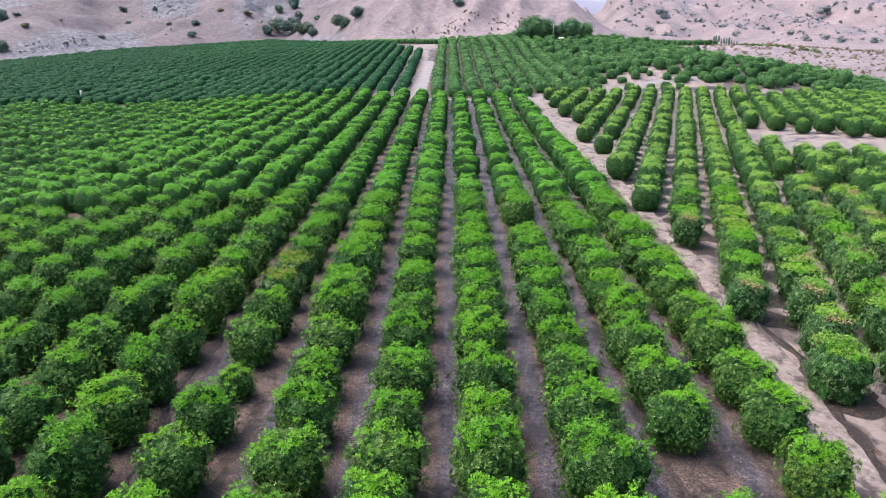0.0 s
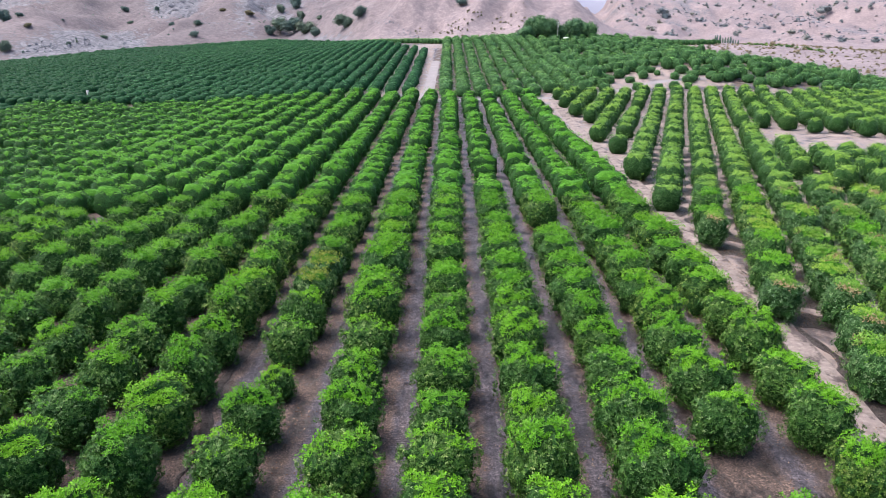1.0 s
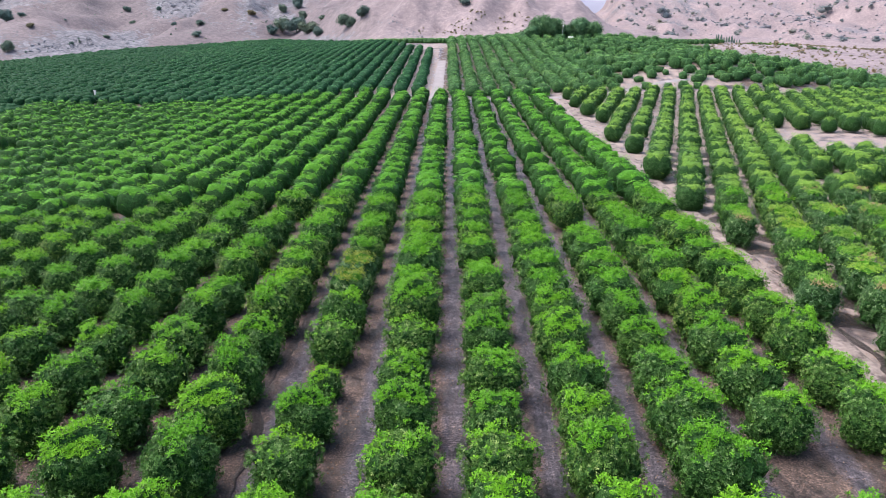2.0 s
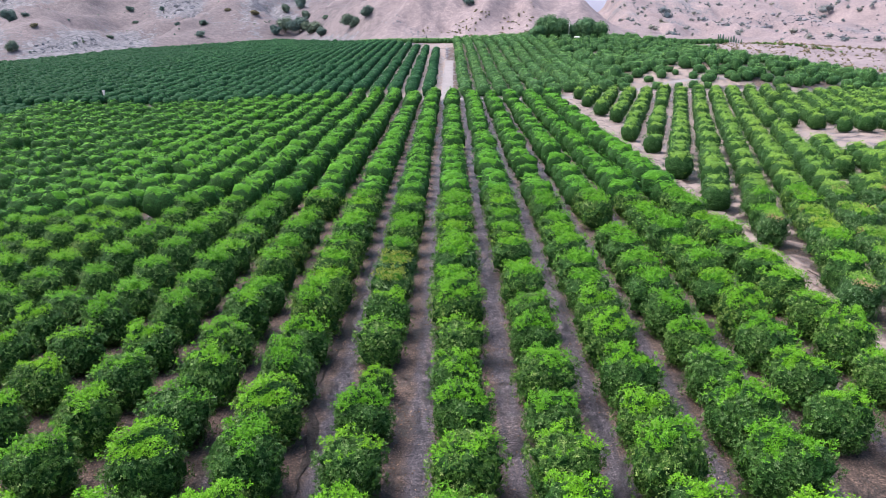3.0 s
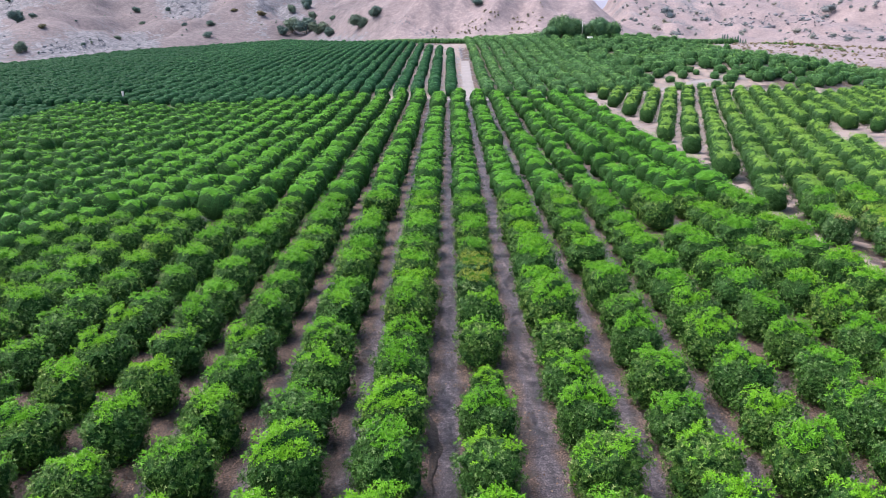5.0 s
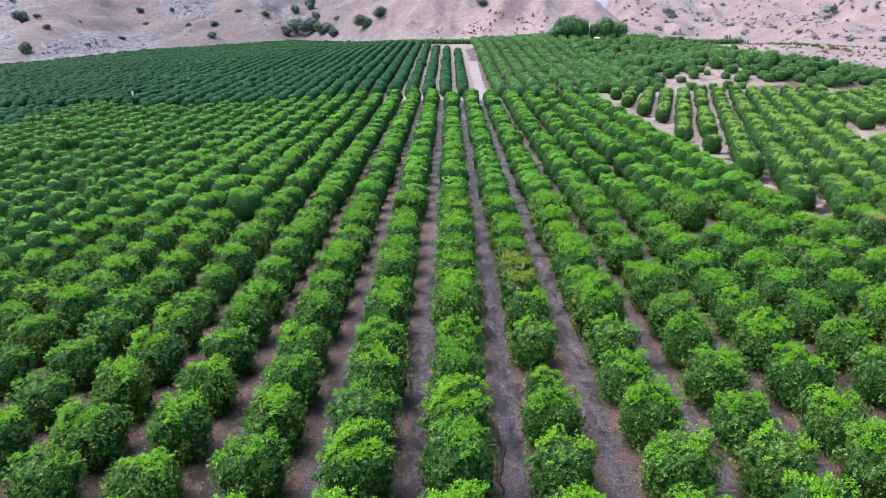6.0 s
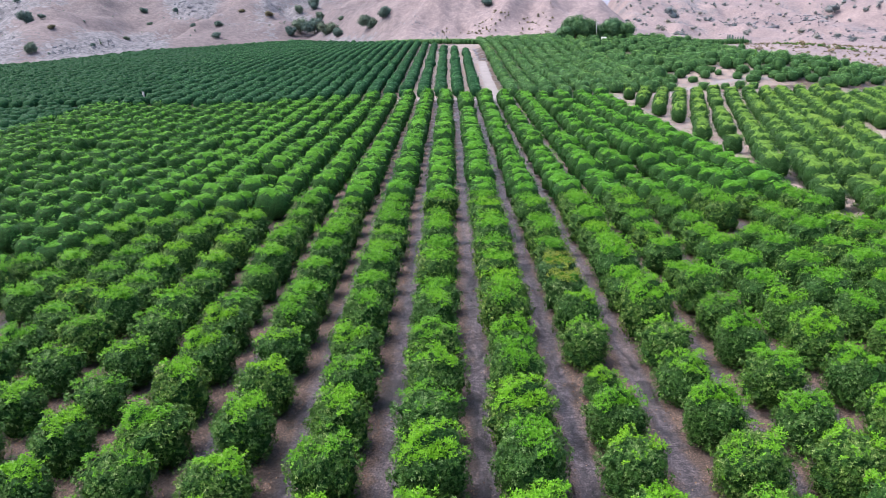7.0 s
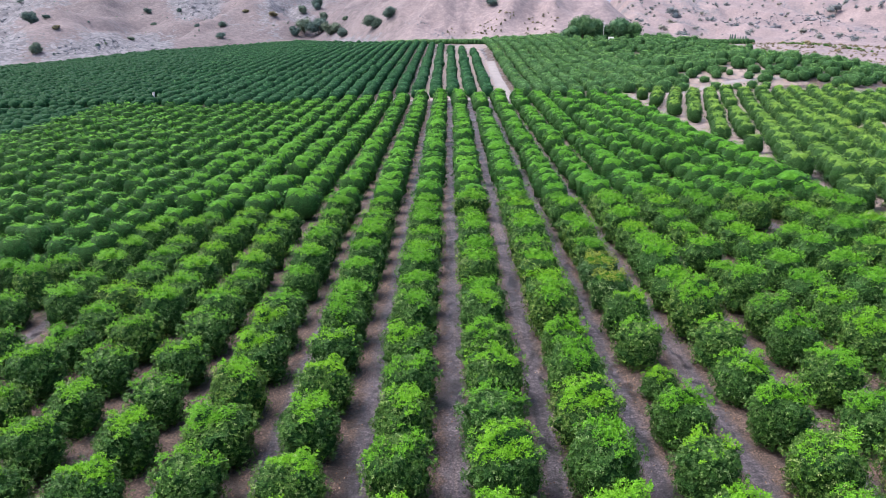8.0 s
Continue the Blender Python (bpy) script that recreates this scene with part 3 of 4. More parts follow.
class Crowd:
    """Many far trees in one mesh."""

    def __init__(self, models, wide=1.06, deep=0.78):
        self.models, self.wide, self.deep, self.v, self.f, self.s, self.t, self.n = models, wide, deep, [], [], [], [], 0

    def add(self, x, y, z, scale, tall, turn, tint, pick):
        av, af, nv, nf, nc = self.models[pick % len(self.models)]
        v = np.concatenate([av, nv]) * np.array([scale * self.wide, scale * self.deep, scale * tall])
        c, s = math.cos(turn), math.sin(turn)
        v = np.column_stack([v[:, 0] * c - v[:, 1] * s + x, v[:, 0] * s + v[:, 1] * c + y, v[:, 2] + z])
        self.v.append(v)
        self.f.append(np.concatenate([af, nf + len(av)]) + self.n)
        self.s.append(np.r_[slots_of(len(af), nc), np.ones(len(nf))].astype(np.int32))
        self.t.append(np.full(len(v), tint))
        self.n += len(v)

    def done(self, name, mats, label, category):
        V, F = np.concatenate(self.v), np.concatenate(self.f)
        me = bpy.data.meshes.new(name)
        me.vertices.add(len(V))
        me.vertices.foreach_set("co", V.ravel().astype(np.float32))
        me.loops.add(F.size)
        me.loops.foreach_set("vertex_index", F.ravel().astype(np.int32))
        me.polygons.add(len(F))
        me.polygons.foreach_set("loop_start", np.arange(0, F.size, 3, dtype=np.int32))
        for m in mats:
            me.materials.append(m)
        me.polygons.foreach_set("material_index", np.concatenate(self.s))
        give(me, "tint", np.concatenate(self.t))
        me.update(calc_edges=True)
        return tagged(new(name, me), label, category, kind="stuff")


ROW, GAP = 6.8, 6.26
WIDE, TALL = 5.3, 5.15
rng = np.random.RandomState(11)


def cross_y(x):
    return np.interp(x, (-330, -190, -10, 30), (283, 257, 222, 222))


def lay(x, y, rng, spread=0.13):
    return x + rng.normal() * spread, y + rng.normal() * spread


# trees that are missing (0) or small, by row and number along the row
ODD = {(2, 1): 0, (2, 2): 0.93, (1, 1): 1.1, (-2, 2): 1.05, (-3, 3): 0.66, (-12, 6): 0, (-9, 12): 0, (-9, 13): 1.14, (-2, 20): 0, (-15, 9): 0}
YELLOWING = {(-3, 7), (-3, 6)}
places = []                       # x, y, scale, tall, block
# main block: straight rows running away from the flight line
for k in range(-33, 4):
    rx = (k + 0.5) * ROW
    for j in range(-13, 50):
        y = 34.4 + j * GAP - 0.012 * rx
        if y > along(cross_y(rx)) - 6:
            break
        shift = 0.0115 * (y - 50)                      # the rows run a little east of north
        s = rng.normal(1.0, 0.045)
        s = 0.7 if rng.rand() < 0.02 and y > 75 else s
        s *= ODD.get((k, j), 1 if rng.rand() > 0.006 else 0) * (1.08 if k == 3 and y > 60 else 0.92 if k == -3 and y < 75 else 1.0)
        x, y = lay(rx + shift, y, rng)
        if s > 0.1:
            places.append((x, y, s, rng.normal(1.0, 0.06), "gold" if (k, j) in YELLOWING else "main"))
# block east of the track, rows turned by 17 degrees
ang = radians(17.4)
dx, dy = math.sin(ang), math.cos(ang)
EAST_START = {-3: 179.2, -2: 136.3, -1: 128.1, 0: 102.4, 1: 78.3, 2: 63.4, 3: 88.2, 4: 99.8}
for k in range(-8, 40):
    for j in range(-20, 60):
        p, a = 2.8 + k * 5.95, j * 7.2 - 2.2 + EAST_START.get(k, (k % 4) * 1.8)
        x, y = p * dy + a * dx, -p * dx + a * dy
        edge = float(np.interp(y, (55, 72, 97, 124, 175, 272), (31.2, 30.6, 31.8, 32.6, 35.0, 38)))
        v = plan(y)
        if x < edge or v > 223 + 0.02 * (x - 40) or y < 5 or x > 230:
            continue
        if max(bump2(x, v, 82, 145, 7.5, 17), bump2(x, v, 95, 138, 9, 13), bump2(x, v, 114, 139, 13, 7)) > 0.5 or rng.rand() < 0.03:
            continue
        x, y = lay(x, y, rng)
        places.append((x, y, rng.normal(1.05, 0.06), rng.normal(0.97, 0.06), "east"))

NEAR_X, FINE_Y, NEAR_Y = (-80, 64), 70, 113
VARY = [(1, 1), (0.95, 1.05), (1.05, 0.96), (1, 0.94), (0.94, 1), (1.03, 1.05), (0.98, 1.0), (1.04, 1.0)]
fine_models = [tree_model(104 + k, WIDE * w, TALL * h, 3500, 0.134, 4) for k, (w, h) in enumerate(VARY)]
soft_models = [tree_model(136 + k, WIDE * w, TALL * h, 1700, 0.175, 3) for k, (w, h) in enumerate(VARY)]
tanned = [tree_model(200 + k, WIDE * w, TALL * h, 1800, 0.170, 3, "tanned") for k, (w, h) in enumerate(VARY[:5])]
gold = [tree_model(224 + k, WIDE * 0.97, TALL, 1800, 0.170, 3, "gold") for k in range(2)]
SPARSE = (1, 3, 6)                   # models with the least new growth, to darken the western rows as shade
for m in fine_models + soft_models:
    tagged(m, "leafy green citrus tree with bright new growth", "tree", "citrus trees of the orchard")
for m in tanned:
    tagged(m, "green citrus tree with withered tan twigs", "tree", "citrus trees of the orchard")
for m in gold:
    tagged(m, "yellowing citrus tree among greener neighbours", "tree", "citrus trees of the orchard")


def stock_of(first, n, width, height, count, size, core, **more):
    return [crown_arrays(first + k, width, height, count, size, core, blades=3, **more) for k in range(n)]


under = Crowd(stock_of(460, 6, WIDE, TALL, 300, 0.30, 2))
BOXY = dict(cap=10.0, lift=0.60, square=3.2, patchy=0.12)
# west: bright tops are cut back so the colour stands for shaded sides
west = Crowd(stock_of(440, 8, WIDE, TALL, 330, 0.29, 2, lobes=36, spread=0.25, inner=0.90, **dict(BOXY, flush=0.8, lift=0.675)), 1.04, 0.76)
mid = Crowd(stock_of(300, 8, WIDE, TALL, 400, 0.27, 2, lobes=44, spread=0.2, inner=0.94, **BOXY), 1.06, 0.74)
low = Crowd(stock_of(400, 8, WIDE, TALL, 170, 0.36, 2, lobes=36, spread=0.12, inner=0.95, **BOXY), 1.06, 0.74)
east = Crowd(stock_of(340, 8, WIDE, TALL, 560, 0.24, 2, lobes=40, spread=0.25, inner=0.90, **dict(BOXY, lift=0.61)), 0.96, 0.82)
back = Crowd(stock_of(600, 4, WIDE, TALL, 40, 0.5, 1, lobes=20))
dark = []
unused = {id(m): m for m in fine_models + soft_models + tanned + gold}
for x, y, s, tall, block in places:
    z, turn, pick = float(land(x, y)), math.pi * rng.randint(0, 2) + rng.normal() * 0.15, rng.randint(0, 1000)
    if NEAR_X[0] - (14 if 64 < y < 96 else 0) < x < NEAR_X[1] and 20 < y < NEAR_Y:
        stock = gold if block == "gold" else tanned if block == "east" and pick % 5 else fine_models if y < FINE_Y else soft_models
        # fewer bright tops in the west, shade put into the choice of model
        if x < -32 and block == "main":
            stock = [stock[k] for k in SPARSE]
        m = stock[pick % len(stock)]
        ob = unused.pop(id(m)) if id(m) in unused else copy_thing(m, Matrix())
        ob.matrix_basis = pose(x, y, z, 0, 0, math.degrees(turn) - 17.4 + rng.uniform(-9, 9) if block == "east" else math.degrees(turn)) @ Matrix.Diagonal((s * (0.94 if block == "east" else 1.0 if y < FINE_Y else 1.03), s * (0.98 if y < FINE_Y else 0.94 if block == "east" else 0.86), s * tall, 1))
    elif y < 21 and -48 < y and abs(x + 17) < 85:
        under.add(x, y, z, s, tall, turn, rng.rand(), pick)
    elif y < 20 or x < -46 - 0.60 * y or x > 13 + 0.60 * y:
        back.add(x, y, z, s, tall, turn, rng.rand(), pick)
    elif x < -174:
        dark.append((x, y, z, s, tall, turn, rng.rand() * 0.6, pick))
    elif x < -84:
        west.add(x, y, z, s, tall, turn, rng.rand(), pick)
    elif block == "east":
        east.add(x, y, z, s, tall, turn - ang, rng.rand(), pick)
    elif y < 176:
        mid.add(x, y, z, s, tall, turn, rng.rand(), pick)
    else:
        low.add(x, y, z, s, tall, turn, rng.rand(), pick)
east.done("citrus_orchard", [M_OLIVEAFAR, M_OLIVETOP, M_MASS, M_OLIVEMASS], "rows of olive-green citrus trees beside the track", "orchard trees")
mid.done("citrus_orchard", [M_LEAFAR, M_FLUSHLITFAR, M_MASS, M_FLUSHLITMASS], "rows of leafy green citrus trees", "orchard trees")
west.done("citrus_orchard", [M_LEAFAR, M_FLUSHLITFAR, M_MASS, M_FLUSHLITMASS], "citrus rows with few bright tops, darkened as shaded sides", "orchard trees")
low.done("citrus_orchard", [M_LEAFAR, M_FLUSHLITFAR, M_MASS, M_FLUSHLITMASS], "more distant rows of green citrus trees", "orchard trees")
under.done("citrus_orchard", [M_LEAFAR, M_FLUSHLITFAR, M_MASS, M_FLUSHLITMASS], "leafy citrus rows under the flight line", "orchard trees")
back.done("citrus_orchard", [M_LEAFAR, M_FLUSHLITFAR, M_MASS, M_FLUSHLITMASS], "citrus rows behind the flight line", "orchard trees")

# blocks beyond the cross track
far_models = stock_of(500, 8, WIDE * 1.05, TALL * 0.92, 60, 0.40, 2, lobes=26, spread=0.25, inner=0.93, **BOXY)
# the last six lack bright tops, to darken the western end as shaded
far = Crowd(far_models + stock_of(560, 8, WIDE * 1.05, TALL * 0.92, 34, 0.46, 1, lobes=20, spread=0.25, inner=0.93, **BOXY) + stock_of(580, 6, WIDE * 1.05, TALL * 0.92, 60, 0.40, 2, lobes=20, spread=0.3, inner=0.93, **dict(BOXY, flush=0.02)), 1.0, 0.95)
# westernmost rows take the crowns without bright tops, a painted shade
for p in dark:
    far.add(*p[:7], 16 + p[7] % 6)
for k in range(-67, 0):
    rx = -16.6 + (k + 1) * 6.8
    phase = rng.uniform(0, 5.5)
    for j in range(125):
        y = float(cross_y(rx)) + 5 + 0.6 * phase + j * 4.3
        top = float(block_end(rx))
        if y > top:
            break
        x = rx + 0.0118 * (y - 231) + rng.normal() * 0.25
        if abs(x + 168) < 4 and 274 < y < 288:
            continue
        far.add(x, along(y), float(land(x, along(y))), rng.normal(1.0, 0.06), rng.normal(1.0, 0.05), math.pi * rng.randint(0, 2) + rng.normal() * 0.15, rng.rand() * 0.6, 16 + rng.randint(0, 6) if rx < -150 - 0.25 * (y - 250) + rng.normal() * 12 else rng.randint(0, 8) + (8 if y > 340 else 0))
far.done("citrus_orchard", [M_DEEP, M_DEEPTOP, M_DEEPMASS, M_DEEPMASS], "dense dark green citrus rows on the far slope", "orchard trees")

knoll = Crowd(stock_of(520, 8, WIDE * 1.12, TALL * 0.92, 130, 0.38, 2, flush=0.8, cap=5.0, lift=0.50, lobes=16, ragged=0.10, uneven=2.0, spread=0.35))
for k in range(0, 34):
    rx = -2.2 + k * 6.8
    for j in range(80):
        y = 229 + j * (3.5 if k < 9 else 4.1) + rng.uniform(-1, 1)
        x = rx + 0.010 * (y - 231) * (1 + 0.04 * k) + rng.normal() * (0.3 if k < 9 else 1.3)
        if y > min(float(foot(x)) - 14, 498 - 1.15 * max(0, x - 80)) or x > 215:
            continue
        if x > 38 and y < 233 + 0.05 * (x - 38):
            continue
        if max(bump2(x, y, 105, 241, 14, 3.5), bump2(x, y, 80, 243, 15, 4), bump2(x, y, 79, 409, 13, 7)) > 0.5:
            continue
        if bump2(x, y, 88, 255, 14, 9) > 0.5 and rng.rand() < 0.6:
            continue
        if rng.rand() < (0.02 if k < 9 else 0.05):
            continue
        s = rng.normal(1.13, 0.07) if k < 9 else rng.normal(1.06, 0.15)
        knoll.add(x, along(y), float(land(x, along(y))) - 0.4, s, rng.normal(1.0, 0.08 if k < 9 else 0.18), rng.uniform(0, 6.28), rng.rand(), rng.randint(0, 1000))
# hedge-like cross rows closing the far end
for b in range(4):
    for a in range(34):
        x = -84 + a * 2.7
        y = np.interp(x, (-84, -62, -10, 8), (682, 652, 574, 552)) + b * 7.0 + rng.uniform(-1, 1)
        knoll.add(x, y, float(land(x, y)) - 0.3, rng.normal(0.92, 0.05), 1.0, rng.uniform(0, 6.28), 0.4 + 0.5 * rng.rand(), rng.randint(0, 1000))
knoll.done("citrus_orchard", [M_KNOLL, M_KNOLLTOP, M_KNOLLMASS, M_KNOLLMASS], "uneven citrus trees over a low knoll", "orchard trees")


# ---- hills: oaks, scrub, rocks ----
def tuft_arrays(seed, width, height, lobes, count, size, low=0.12, core=2):
    """An uneven crown of several lobes with gaps: core lobes and loose leaves."""
    r = np.random.RandomState(seed)
    V, F, n = [], [], 0
    for k in range(lobes):
        w = r.uniform(0, 6.28)
        d = r.uniform(0.15, 0.34) * width if k else 0
        rad = r.uniform(0.20, 0.30) * width
        c = np.array([math.cos(w) * d, math.sin(w) * d, height * r.uniform(low + 0.28, 0.74)])
        cv, cf = ICO[core]
        p = cv * (rad * r.uniform(0.55, 0.88, len(cv)))[:, None] * np.array([1, 1, 0.72 * height / width + 0.2]) + c
        p[:, 2] = np.maximum(p[:, 2], height * low)
        V.append(p)
        F.append(cf + n)
        n += len(p)
        u = r.normal(size=(count, 3))
        u /= np.linalg.norm(u, axis=1)[:, None]
        q = u * (rad * r.uniform(0.78, 1.18, count))[:, None] * np.array([1, 1, 0.72 * height / width + 0.2]) + c
        q[:, 2] = np.maximum(q[:, 2], height * low)
        lv, lf = rosettes(r, q, u + np.array([0, 0, 0.3]), size * 1.25, 0.6, 3)
        V.append(lv)
        F.append(lf + n)
        n += len(lv)
    return np.concatenate(V), np.concatenate(F)


def oak_model(seed, width, height, lobes=8, low=0.16, leaf=None, count=110):
    r = np.random.RandomState(seed)
    root = new("oak_tree")
    v, f = tuft_arrays(seed, width, height, lobes, count, width * 0.045 * (110 / count) ** 0.5, low)
    tv, tf = trunk_arrays(r, height, width * 0.035, 5)
    part("trunk", mesh_of("trunk", tv, tf, [M_BARK], True), root)
    part("crown", mesh_of("crown", v, f, [leaf or M_OAK]), root)
    return tagged(root, "dark green oak tree on the dry hillside", "tree", "oaks on the hills")


OAKS = [(-479, 681, 15, 11), (-425, 599, 11, 9), (-220, 848, 11, 10), (-204, 863, 15, 12), (-208, 744, 13, 9), (-200, 756, 19, 15), (-181, 748, 24, 15), (-160, 712, 18, 12),
        (-141, 683, 12, 8), (-185, 809, 11, 9), (-104, 647, 17, 11), (-86, 635, 13, 9)]
oak_stock = [oak_model(700 + k, 14, 11, 10, 0.02, None, 200) for k in range(4)]
left_over = list(oak_stock)
r = np.random.RandomState(5)
for k, (x, y, w, h) in enumerate(OAKS):
    ob = left_over.pop() if left_over else copy_thing(oak_stock[k % 4], Matrix())
    y = along(y)
    ob.matrix_basis = pose(x, y, float(land(x, y)) - 1.5, 0, 0, r.uniform(0, 360)) @ Matrix.Diagonal((w / 12, w / 12, h / 8.0, 1))

# tall shade trees beside the yard on the knoll
shade_stock = [oak_model(720 + k, 15, 14, 16, 0.06, M_SHADE, 260) for k in range(3)]
for m in shade_stock:
    tagged(m, "tall bushy shade tree beside the yard", "tree", "shade trees on the knoll")
left_over = list(shade_stock)
for k, (x, y, w, h) in enumerate([(53, 418, 13, 11), (61, 420, 17, 18), (69, 424, 15, 15), (78, 428, 12, 11), (87, 424, 16, 16), (95, 422, 13, 13)]):
    ob = left_over.pop() if left_over else copy_thing(shade_stock[k % 3], Matrix())
    y = along(y)
    ob.matrix_basis = pose(x, y, float(land(x, y)) - 0.3, 0, 0, r.uniform(0, 360)) @ Matrix.Diagonal((w / 15, w / 15, h / 14, 1))

# rounded shrubs that stand alone on the slopes
SHRUBS = [(-437, 655, 9), (-385, 636, 6), (-417, 822, 11), (-398, 794, 9), (-376, 687, 9), (-281, 701, 11), (-297, 750, 12), (-244, 785, 13), (-144, 719, 9),
          (16, 623, 13), (-375, 824, 8), (-282, 799, 9), (-319, 731, 8), (-468, 690, 9), (73, 540, 6)]
shrub_stock = []
for k in range(4):
    root = new("hill_shrub")
    v, f = tuft_arrays(740 + k, 8, 5.5, 7, 80, 0.42, 0.0)
    tv, tf = trunk_arrays(r, 5.0, 0.16, 4)
    part("stem", mesh_of("stem", tv, tf, [M_BARK], True), root)
    part("crown", mesh_of("crown", v, f, [M_OAK if k < 3 else M_SCRUB]), root)
    shrub_stock.append(tagged(root, "rounded grey-green shrub on the stony slope", "shrub", "shrubs on the hills"))
left_over = list(shrub_stock)
for k, (x, y, w) in enumerate(SHRUBS):
    ob = left_over.pop() if left_over else copy_thing(shrub_stock[k % 4], Matrix())
    y = along(y)
    ob.matrix_basis = pose(x, y, float(land(x, y)) - 0.8, 0, 0, r.uniform(0, 360)) @ Matrix.Diagonal((w / 8, w / 8, w / 8 * r.uniform(0.75, 1.1), 1))


def strew(count, xr, yr, keep, seed):
    q = np.random.RandomState(seed)
    x, y = q.uniform(*xr, count), q.uniform(*yr, count)
    ok = keep(x, y, q)
    return x[ok], y[ok]


def pile(models, name, mats, label, category, spots, sizes, squash, seed):
    q = np.random.RandomState(seed)
    c = Crowd([(v, f, np.zeros((0, 3)), np.zeros((0, 3), int), (0, 0)) for v, f in models])
    for (x, y), s in zip(spots, sizes):
        y = along(y)
        c.add(x, y, float(land(x, y)) - 0.1 * s, s, q.uniform(*squash), q.uniform(0, 6.28), q.rand(), q.randint(0, 1000))
    return c.done(name, mats, label, category)


def boulder(seed):
    q = np.random.RandomState(seed)
    v, f = ICO[1]
    return v * q.uniform(0.45, 1.15, (len(v), 1)) * np.array([0.6, 0.5, 0.55]), f


q = np.random.RandomState(21)
boulders = [boulder(800 + k) for k in range(8)]
# outcrops on the near slopes
x, y = strew(30000, (-620, 30), (560, 930), lambda x, y, q: (y > foot(x) + 14) & (fbm(x + 0.5 * y, 0.5 * y, 60, 4) + 0.12 * step(-150, -420, x) > 0.15 + 0.22 * q.rand(len(x)) + 0.25 * step(-260, -120, x)), 31)
pile(boulders, "granite_outcrop", [M_ROCK], "pale grey granite boulders on the slope", "rocks", zip(x, y), np.exp(q.normal(0.55, 0.45, len(x))), (0.6, 1.3), 1)
# outcrops on the ridge across the valley
x, y = strew(9000, (420, 1500), (1340, 2200), lambda x, y, q: (x / y > 0.27) & (fbm(x, y, 150, 4) > 0.02 + 0.3 * q.rand(len(x))), 32)
pile(boulders, "granite_outcrop", [M_ROCK], "grey granite boulders on the far ridge", "rocks", zip(x, y), np.exp(q.normal(1.75, 0.45, len(x))), (0.5, 1.0), 2)
# scrub
scrub_models = [tuft_arrays(850 + k, 1.0, 0.8, 3, 14, 0.10, 0.0, 1) for k in range(6)]
x, y = strew(230, (-30, 75), (530, 590), lambda x, y, q: (y > foot(x) + 12) & (q.rand(len(x)) < 0.35), 33)
pile(scrub_models, "dry_scrub", [M_SCRUB], "small brown bushes dotting the bare slope", "scrub", zip(x, y), q.uniform(1.6, 4.0, len(x)), (0.7, 1.1), 3)
x, y = strew(1500, (-600, -140), (560, 930), lambda x, y, q: (y > foot(x) + 10) & (q.rand(len(x)) < 0.22), 34)
pile(scrub_models, "dry_scrub", [M_OAK], "scattered grey-green scrub on the rocky slope", "scrub", zip(x, y), np.exp(q.normal(0.75, 0.5, len(x))), (0.5, 1.0), 4)
# scrub across the valley, in the haze-paled colour
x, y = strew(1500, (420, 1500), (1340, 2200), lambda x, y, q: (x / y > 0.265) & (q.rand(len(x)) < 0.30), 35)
pile(scrub_models, "dry_scrub", [M_HAZY], "scattered scrub on the far ridge, greyed for haze", "scrub", zip(x, y), np.exp(q.normal(2.55, 0.5, len(x))), (0.7, 1.0), 5)
x, y = strew(2400, (190, 440), (330, 600), lambda x, y, q: q.rand(len(x)) < 0.55, 36)
pile(scrub_models, "dry_scrub", [M_STRAW], "straw-coloured brush on the dry field", "scrub", zip(x, y), np.exp(q.normal(0.8, 0.4, len(x))), (0.4, 0.9), 6)

t = np.linspace(0, 1, 26)
x, y = 252 + 34 * t + q.normal(0, 1.5, 26), 524 - 62 * t + q.normal(0, 1.5, 26)
pile(scrub_models, "green_scrub", [M_LEAF], "line of green bushes on the dry field", "scrub", zip(x, y), q.uniform(3.0, 6.0, 26), (0.5, 0.8), 7)

# young orchard rows behind the knoll
young = Crowd(far_models)
for a in range(14):
    for b in range(4):
        x, y = 172 + a * 5.2, 528 + a * 1.5 + b * 7.5
        young.add(x, along(y), float(land(x, along(y))), rng.normal(0.95, 0.06), 1.1, rng.uniform(0, 6.28), rng.rand() * 0.5, rng.randint(0, 1000))
young.done("citrus_orchard", [M_KNOLL, M_KNOLL, M_KNOLLMASS, M_KNOLLMASS], "small block of young trees at the hill foot", "orchard trees")

# slender cypress trees across the valley
cyp = None
